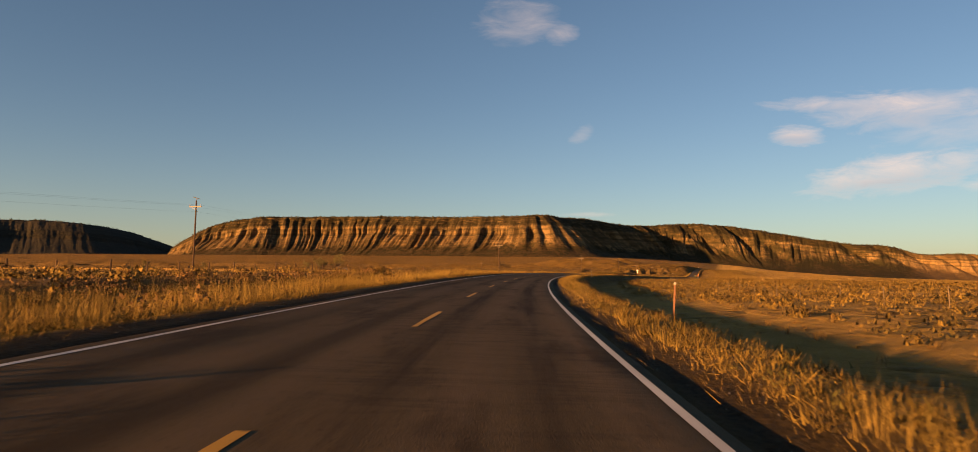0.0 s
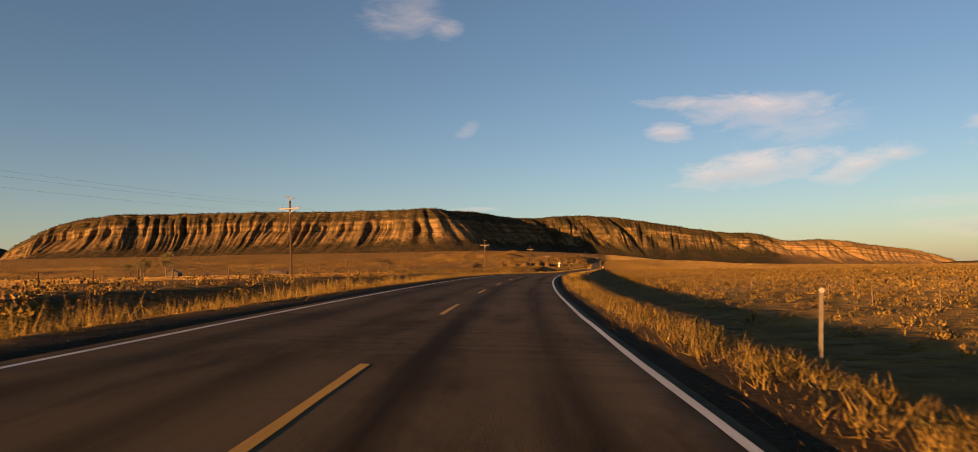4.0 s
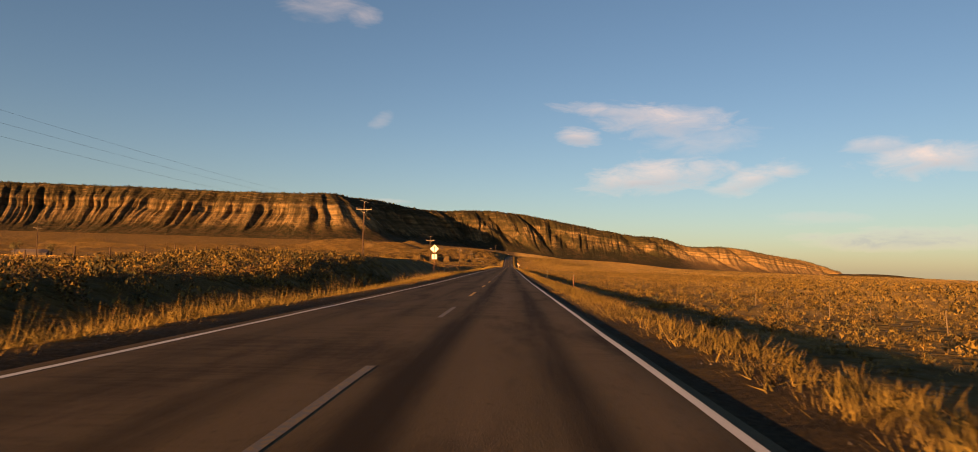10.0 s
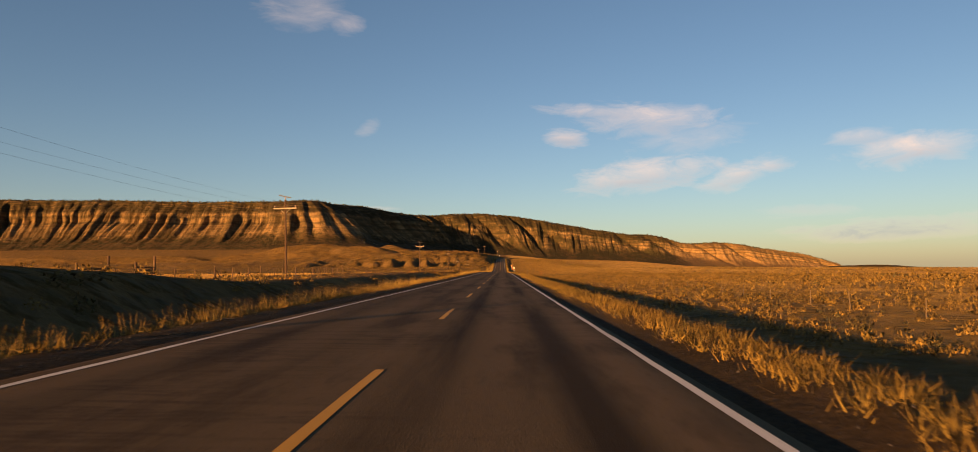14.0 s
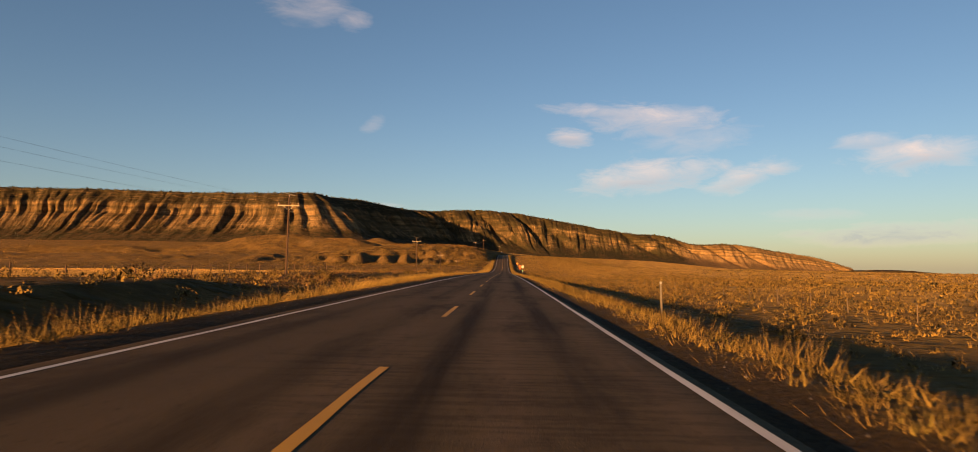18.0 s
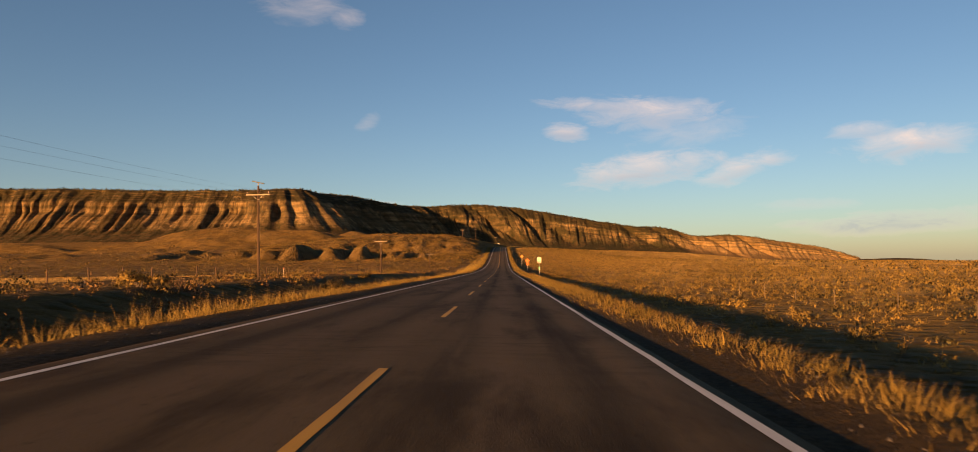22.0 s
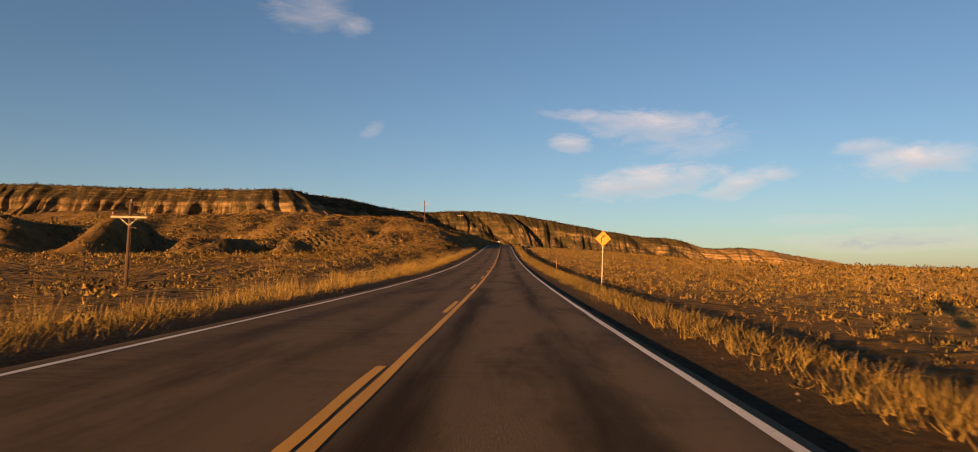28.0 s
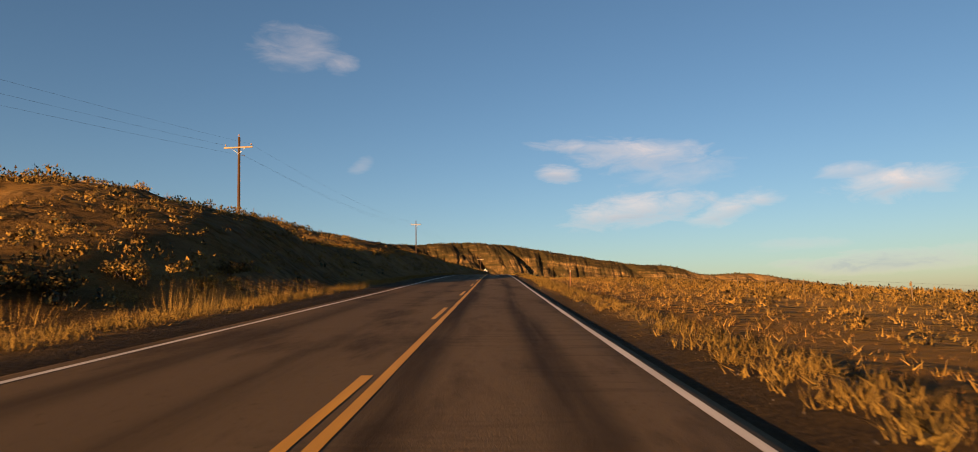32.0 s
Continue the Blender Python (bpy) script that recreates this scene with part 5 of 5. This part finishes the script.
def tube(points, r, sides=4):
    pts = np.array(points)
    n = len(pts)
    ang = np.arange(sides) * 2 * np.pi / sides
    ring = np.stack([np.cos(ang) * r, ang * 0, np.sin(ang) * r], -1)
    v = (pts[:, None, :] + ring[None]).reshape(-1, 3)
    i = np.arange(n - 1)[:, None] * sides + np.arange(sides)[None]
    j = np.arange(n - 1)[:, None] * sides + (np.arange(sides)[None] + 1) % sides
    return v, np.stack([i, j, j + sides, i + sides], -1).reshape(-1, 4)


for w in range(3):
    pts = []
    for a, b in zip(heads[:-1], heads[1:]):
        for k in range(14):
            s = k / 14
            q = a[w].lerp(b[w], s)
            q.z -= 4 * s * (1 - s) * 1.3
            pts.append(q[:])
    pts.append(heads[-1][w][:])
    v, f = tube(pts, 0.0045)
    tagged(new("overhead_wire", mesh_from("overhead_wire", v, f, M_WIRE)), "thin dark overhead wire slung between utility poles", "wire", "wires of the power line")


# ---- fences ----
def fence(u, y0, y1, step, kind, label, seed):
    g = np.random.default_rng(seed)
    root = thing("fence", pose(*place_u([u], [y0])[0]), label, "fence")
    base = root.matrix_basis.translation.copy()
    if kind == "wood":
        bm = rod((0, 0, -0.35), (0, 0, 1.2), 0.075, 0.065, 9)
    else:
        bm = rod((0, 0, -0.35), (0, 0, 1.05), 0.034, 0.028, 7)
    me = bpy.data.meshes.new("post")
    bm.to_mesh(me)
    bm.free()
    me.materials.append(M_POST if kind == "wood" else M_PALEPOST)
    tops, yy = [], y0
    while yy < y1:
        q = place_u([u + g.normal(0, 0.12)], [yy])[0]
        ob = new("post", me)
        ob.parent = root
        ob.matrix_basis = Matrix.Translation(Vector(q) - base) @ pose(0, 0, 0, g.normal(0, 2.2), g.normal(0, 2.2), g.uniform(0, 360)) @ Matrix.Diagonal((1, 1, g.uniform(0.9, 1.12), 1))
        tops.append(np.array(q))
        yy += step * g.uniform(0.85, 1.15)
    for h in (0.35, 0.7, 1.05):
        v, f = tube([t - np.array(base) + np.array([0.07, 0, h]) for t in tops], 0.0035, 3)
        ob = new("wire_strand", mesh_from("wire_strand", v, f, M_WIRE))
        ob.parent = root
    return root


M_PALEPOST = material("grey_stake", (0.10, 0.075, 0.048), 0.9, (0.07, 0.05, 0.034), 1.0, (0.13, 0.10, 0.07), 20, per_piece=0.35)
fence(-35.0, -50, 880, 5.4, "wood", "weathered wooden post fence with barbed wire along the field", 61)
fence(-31.0, 1040, 1110, 5.0, "stake", "short run of stake fence on the hilltop", 63)
fence(23.5, -30, 1060, 6.2, "stake", "pale wooden stake and wire fence through the sagebrush", 62)


def field_gate(u, y, wide):
    """A barred wooden gate between two taller posts, set in the field fence."""
    at = place_u([u], [y])[0]
    root = thing("field_gate", pose(*at), "weathered wooden bar gate in the field fence", "gate")
    for s, tall in ((0, 1.7), (1, 2.4)):
        part("gate_post", rod((0, s * wide, -0.5), (0, s * wide, tall), 0.13, 0.11, 10), M_POST, root)
    for z in (0.3, 0.6, 0.9, 1.2):
        part("rail", box((0.045, wide - 0.3, 0.12), (-0.1, wide / 2, z), bevel=0.008), M_POST, root)
    for s in (0.12, 0.5, 0.88):
        part("upright", box((0.04, 0.11, 1.15), (-0.06, s * wide, 0.74), bevel=0.008), M_POST, root)
    part("brace", rod((-0.05, 0.3, 0.25), (-0.05, wide - 0.3, 1.22), 0.035, seg=6), M_POST, root)


def brace_post(u, y, tall, reach):
    """A stout fence post with a slanting strut."""
    at = place_u([u], [y])[0]
    root = thing("brace_post", pose(*at), "stout weathered fence post with a slanting strut", "fence post", "braced fence posts")
    part("post", rod((0, 0, -0.5), (0, 0, tall), 0.12, 0.10, 10), M_POST, root)
    part("strut", rod((0, reach, 0.0), (0, 0.08, tall * 0.8), 0.06, 0.055, 8), M_POST, root)


field_gate(-34.6, 478, 4.5)
field_gate(-34.6, 487, 3.5)
for bu, by, bt, br in ((-34.7, 505, 1.5, 2.2), (-34.7, 548, 1.5, 2.4), (-34.7, 250, 1.5, -2.2)):
    brace_post(bu, by, bt, br)


# ---- signs and markers ----
def plate_bm(w, h, thick=0.004, corner=0.04, turn=0.0, at=(0, 0, 0)):
    """A rounded flat plate in the x-z plane that faces -y."""
    bm = bmesh.new()
    ring = []
    for cx, cz, a0 in ((w / 2 - corner, h / 2 - corner, 0), (-w / 2 + corner, h / 2 - corner, 90), (-w / 2 + corner, -h / 2 + corner, 180), (w / 2 - corner, -h / 2 + corner, 270)):
        for k in range(4):
            a = radians(a0 + 30 * k)
            ring.append((cx + corner * math.cos(a), cz + corner * math.sin(a)))
    c, s = math.cos(radians(turn)), math.sin(radians(turn))
    ring = [(x * c - z * s + at[0], x * s + z * c + at[2]) for x, z in ring]
    lo = [bm.verts.new((x, at[1] - thick / 2, z)) for x, z in ring]
    hi = [bm.verts.new((x, at[1] + thick / 2, z)) for x, z in ring]
    bm.faces.new(lo)
    bm.faces.new(list(reversed(hi)))
    for i in range(len(ring)):
        j = (i + 1) % len(ring)
        bm.faces.new((lo[j], lo[i], hi[i], hi[j]))
    return bm


def outline_bm(w, h, line, at, turn=0.0):
    """A thin border just proud of a plate's face."""
    bm = bmesh.new()
    c, s = math.cos(radians(turn)), math.sin(radians(turn))

    def pt(x, z):
        return bm.verts.new((x * c - z * s + at[0], at[1], x * s + z * c + at[2]))

    o = [pt(x * w / 2, z * h / 2) for x, z in ((-1, -1), (1, -1), (1, 1), (-1, 1))]
    i = [pt(x * (w / 2 - line), z * (h / 2 - line)) for x, z in ((-1, -1), (1, -1), (1, 1), (-1, 1))]
    for k in range(4):
        n = (k + 1) % 4
        bm.faces.new((o[k], o[n], i[n], i[k]))
    return bm


def flat_bm(points, y):
    bm = bmesh.new()
    bm.faces.new([bm.verts.new((x, y, z)) for x, z in points])
    return bm


def post_bm(low, high, at_y=0.045):
    """A punched steel post of channel section."""
    bm = bmesh.new()
    add_box(bm, (0.06, 0.008, high - low), (0, at_y - 0.02, (high + low) / 2))
    for s in (-1, 1):
        add_box(bm, (0.008, 0.036, high - low), (0.03 * s, at_y, (high + low) / 2))
    return bm


def lettering(text, size, mat, parent, at, label):
    cu = bpy.data.curves.new("lettering", "FONT")
    cu.body, cu.size, cu.align_x, cu.align_y = text, size, "CENTER", "CENTER"
    tmp = bpy.data.objects.new("lettering", cu)
    scene.collection.objects.link(tmp)
    dg = bpy.context.evaluated_depsgraph_get()
    me = bpy.data.meshes.new_from_object(tmp.evaluated_get(dg))
    bpy.data.objects.remove(tmp)
    me.materials.clear()
    me.materials.append(mat)
    ob = new("lettering", me)
    ob.parent = parent
    ob.matrix_basis = pose(*at, 90, 0, 0)
    return tagged(ob, label)


def curve_sign():
    at = place_u([8.1], [895.3])[0] + np.array([0, 0, 0.55])
    root = thing("curve_sign", pose(*at, 0, 2.0, -6), "yellow diamond warning sign with a black right-curve arrow", "road sign")
    part("post", post_bm(-1.1, 3.52), M_GALV, root)
    face = part("sign_plate", plate_bm(0.78, 0.78, 0.004, 0.045, 45, (0, 0, 2.95)), M_YELLOW, root)
    part("border", outline_bm(0.73, 0.73, 0.017, (0, -0.005, 2.95), 45), M_BLACK, face, "thin black border")
    bm = bmesh.new()
    inner, outer = [], []
    for k in range(9):
        a = radians(180 - 55 * k / 8)
        inner.append((0.10 + 0.17 * math.cos(a), 2.89 + 0.185 * math.sin(a)))
        outer.append((0.10 + 0.26 * math.cos(a), 2.89 + 0.277 * math.sin(a)))
    inner.insert(0, (-0.07, 2.68))
    outer.insert(0, (-0.16, 2.68))
    for a, b, c, d in zip(inner[:-1], inner[1:], outer[1:], outer[:-1]):
        bm.faces.new([bm.verts.new((x, -0.005, z)) for x, z in (a, b, c, d)])
    bm.faces.new([bm.verts.new((x, -0.005, z)) for x, z in ((-0.085, 3.20), (0.15, 3.19), (0.035, 3.0))])
    part("arrow", bm, M_BLACK, face, "black bent arrow")
    for z in (2.72, 3.19):
        part("bolt", rod((0, -0.006, z), (0, -0.012, z), 0.012, seg=6), M_GALV, face)


def back_sign(u, y, side, plate, name_label, high, turn=0):
    """A diamond sign seen from its bare metal back."""
    at = (u, y, float(ground_z(u, y)))
    high = float(road_z(y)) + high - at[2]
    root = thing("warning_sign", pose(*at, 0, 0, turn), name_label, "road sign")
    part("post", post_bm(-0.5, high + 0.45, -0.05), M_RUST, root, "narrow brown steel post")
    face = part("sign_plate", plate_bm(side, side, 0.004, 0.045, 45, (0, 0.0, high)), M_BARE, root, "bare bright metal back of the diamond")
    part("stiffener", box((side * 0.72, 0.02, 0.035), (0, -0.02, high + 0.22)), M_RUST, face)
    part("stiffener", box((side * 0.5, 0.02, 0.03), (0, -0.02, high - 0.26)), M_RUST, face)
    if plate:
        part("speed_plate", plate_bm(0.62, 0.62, 0.004, 0.04, 0, (0, 0, high - 1.0)), M_BARE, root, "bare square plate below the diamond")


def service_sign():
    at = place_u([8.05], [785.8])[0] + np.array([0, 0, 0.66])
    root = thing("information_sign", pose(*at, 0, 0, -5), "white square sign with a green emblem above a green marker", "road sign")
    part("post", rod((0, 0.03, -1.3), (0, 0.03, 3.75), 0.03, 0.03, 10), M_GALV, root)
    face = part("sign_plate", plate_bm(0.78, 0.80, 0.004, 0.05, 0, (0, -0.01, 3.35)), M_WHITE, root)
    part("emblem", flat_bm([(-0.17, 3.29), (0.03, 3.29), (-0.01, 3.47), (-0.06, 3.47), (-0.07, 3.52), (-0.11, 3.52), (-0.13, 3.46)], -0.016), M_SIGNGREEN, face, "green emblem")
    part("border", outline_bm(0.74, 0.76, 0.015, (0, -0.016, 3.35)), M_SIGNGREEN, face)
    tab = part("word_plate", plate_bm(0.70, 0.19, 0.004, 0.02, 0, (0, -0.01, 2.82)), M_WHITE, root)
    lettering("AVAILABLE", 0.13, M_SIGNRED, tab, (0, -0.016, 2.82), "dark red capital letters")
    part("border", outline_bm(0.68, 0.17, 0.012, (0, -0.016, 2.82)), M_SIGNRED, tab)
    low = part("mile_marker", plate_bm(0.27, 0.62, 0.004, 0.03, 0, (0, -0.01, 1.75)), M_SIGNGREEN, root, "narrow green marker")
    part("border", outline_bm(0.25, 0.60, 0.012, (0, -0.016, 1.75)), M_WHITE, low)
    for z0, z1 in ((1.52, 1.66), (1.71, 1.85), (1.92, 1.97)):
        part("figure_bar", flat_bm([(-0.05, z0), (0.05, z0), (0.05, z1), (-0.05, z1)], -0.020), M_WHITE, low)


def work_sign():
    at = place_u([8.7], [858])[0]
    root = thing("warning_sign", pose(*at, 0, -1.0, -4), "orange diamond warning sign over an orange plate", "road sign")
    part("post", post_bm(-0.5, 3.6), M_GALV, root)
    face = part("sign_plate", plate_bm(0.95, 0.95, 0.004, 0.05, 45, (0, 0, 3.0)), M_ORANGE, root)
    part("border", outline_bm(0.84, 0.84, 0.018, (0, -0.005, 3.0), 45), M_BLACK, face)
    for k, wdt in ((0.12, 0.42), (0.0, 0.56), (-0.12, 0.42)):
        part("legend_bar", flat_bm([(-wdt / 2, 2.97 + k), (wdt / 2, 2.97 + k), (wdt / 2, 3.03 + k), (-wdt / 2, 3.03 + k)], -0.006), M_BLACK, face)
    low = part("advisory_plate", plate_bm(0.62, 0.46, 0.004, 0.04, 0, (0, 0, 2.05)), M_ORANGE, root)
    part("legend_bar", flat_bm([(-0.2, 1.97), (0.2, 1.97), (0.2, 2.13), (-0.2, 2.13)], -0.006), M_BLACK, low)


curve_sign()
back_sign(-8.0, 384.0, 0.78, True, "diamond warning sign with a lower plate seen from behind", 3.3)
back_sign(-1.5, 1172, 1.2, False, "large bare metal sign back beyond the crest", 2.6)
service_sign()
work_sign()


def delineator(u, y, tall, brown, amber=False):
    at = place_u([u], [y])[0]
    tall = max(tall, float(road_z(y)) + 0.75 - at[2])
    root = thing("delineator_post", pose(*at, 0, float(gb.normal(0, 2)), 0), ("rusty brown" if brown else "thin grey") + (" marker post with three round amber reflectors" if amber else " marker post with a round white reflector"), "marker post", "roadside markers")
    part("post", post_bm(-0.3, tall, 0.03), M_RUST if brown else M_STEEL, root)
    for drop in (0.04, 0.19, 0.34) if amber else (0.04,):
        bm = bmesh.new()
        bmesh.ops.create_cone(bm, cap_ends=True, segments=18, radius1=0.042, radius2=0.042, depth=0.014, matrix=pose(0, -0.005, tall - drop, 90, 0, 0))
        cap = part("reflector", bm, M_AMBER if amber else M_REFLECT, root, "round amber reflector" if amber else "round white reflector")
        bm = bmesh.new()
        bmesh.ops.create_cone(bm, cap_ends=True, segments=18, radius1=0.05, radius2=0.05, depth=0.01, matrix=pose(0, 0.004, tall - drop, 90, 0, 0))
        part("rim", bm, M_GALV, cap)


for du, dy, tall, brown, *amber in ((7.3, 24, 1.25, True), (7.0, 131, 1.25, False), (7.1, 224.7, 1.25, True), (6.9, 269, 1.2, False), (6.9, 356, 1.2, True), (6.8, 393, 1.2, False), (7.4, 524, 1.15, True, True),
                            (7.1, 569, 1.2, False), (6.8, 918, 1.25, True), (6.9, 1019, 1.25, True), (7.0, 1063, 1.2, False), (7.4, 1098, 1.2, False),
                            (-8.2, 9, 1.25, True), (-7.6, 271, 1.2, False), (-7.4, 392, 1.2, False)):
    delineator(du, dy, tall, brown, *amber)


def white_stake(u, y):
    at = place_u([u], [y])[0]
    root = thing("marker_post", pose(*at, 0, 1.5, 0), "short white buried-cable marker post by the fence", "marker post")
    part("post", box((0.07, 0.03, 1.2), (0, 0, 0.45), bevel=0.008), M_PALE, root)
    part("band", box((0.095, 0.034, 0.12), (0, 0, 1.02)), M_SIGNRED, root)


white_stake(-22.4, 738)


# ---- farm beyond the field ----
def cottonwood(x, y, high, seed, label):
    g = np.random.default_rng(seed)
    z = float(ground_z(x, y))
    root = thing("tree", pose(x, y, z), label, "tree", "farm trees")
    bm = bmesh.new()
    add_rod(bm, (0, 0, -0.3), (0.2, 0, high * 0.35), high * 0.03, high * 0.02, 9)
    tips = []
    for k in range(7):
        a = g.uniform(0, 6.28)
        b = (0.2, 0, high * g.uniform(0.2, 0.35))
        e = (math.cos(a) * high * 0.2, math.sin(a) * high * 0.2, high * g.uniform(0.5, 0.85))
        add_rod(bm, b, e, high * 0.014, high * 0.005, 6)
        tips.append(e)
    part("trunk", bm, M_BARK, root)
    c = []
    for e in tips:
        for k in range(6):
            c.append(np.array(e) + g.normal(0, high * 0.085, 3))
    c = np.array(c)
    crown = new("crown", clump_mesh(c, g.uniform(0.08, 0.13, len(c)) * high, 70, M_LEAF, "crown", 1.0, 0.2, seed))
    crown.parent = root


for i, (tx, ty, th) in enumerate(((-361, 626, 22), (-376, 618, 16), (-396, 640, 18), (-420, 650, 14), (-300, 690, 9), (-285, 700, 8), (-318, 690, 8), (-560, 640, 12), (-610, 600, 13))):
    cottonwood(tx, ty, th, 400 + i, "dark leafy cottonwood tree beside the farm buildings")


def farm_building(x, y, turn, size, label, wall_mat):
    w, d, h = size
    z = float(ground_z(x, y))
    root = thing("farm_building", pose(x, y, z, 0, 0, turn), label, "building")
    bm = bmesh.new()
    add_box(bm, (w, d, h + 1), (0, 0, h / 2 - 0.5))
    part("wall", bm, wall_mat, root)
    bm = bmesh.new()
    r = h + w * 0.28
    pts = [(-w / 2 - 0.4, h - 0.2), (0, r), (w / 2 + 0.4, h - 0.2), (0, r - 0.2)]
    lo = [bm.verts.new((px, -d / 2 - 0.4, pz)) for px, pz in pts]
    hi = [bm.verts.new((px, d / 2 + 0.4, pz)) for px, pz in pts]
    for k in range(4):
        n = (k + 1) % 4
        bm.faces.new((lo[k], lo[n], hi[n], hi[k]))
    bm.faces.new(lo)
    bm.faces.new(list(reversed(hi)))
    part("roof", bm, M_ROOF, root)
    for s in (-1, 1):
        gb_ = bmesh.new()
        gb_.faces.new([gb_.verts.new((px, s * d / 2, pz)) for px, pz in ((-w / 2, h), (w / 2, h), (0, r - 0.25))])
        part("gable", gb_, wall_mat, root)
    part("door", box((w * 0.25, 0.08, h * 0.75), (0, -d / 2 - 0.03, h * 0.375)), M_DARK, root)
    for s in (-1, 1):
        win = part("window", box((w * 0.14, 0.06, h * 0.3), (s * w * 0.32, -d / 2 - 0.03, h * 0.6)), M_BARN, root)
        part("pane", box((w * 0.11, 0.02, h * 0.24), (s * w * 0.32, -d / 2 - 0.065, h * 0.6)), M_GLASSDARK, win)


farm_building(-350, 622, 20, (9, 12, 3.4), "small weathered farm building near tall trees", M_BARN)
farm_building(-330, 640, 35, (6, 7, 2.6), "small brown farm shed near tall trees", M_BARN)
farm_building(-300, 705, 100, (7, 20, 2.2), "long low dark farm shed behind the field", M_BARN)
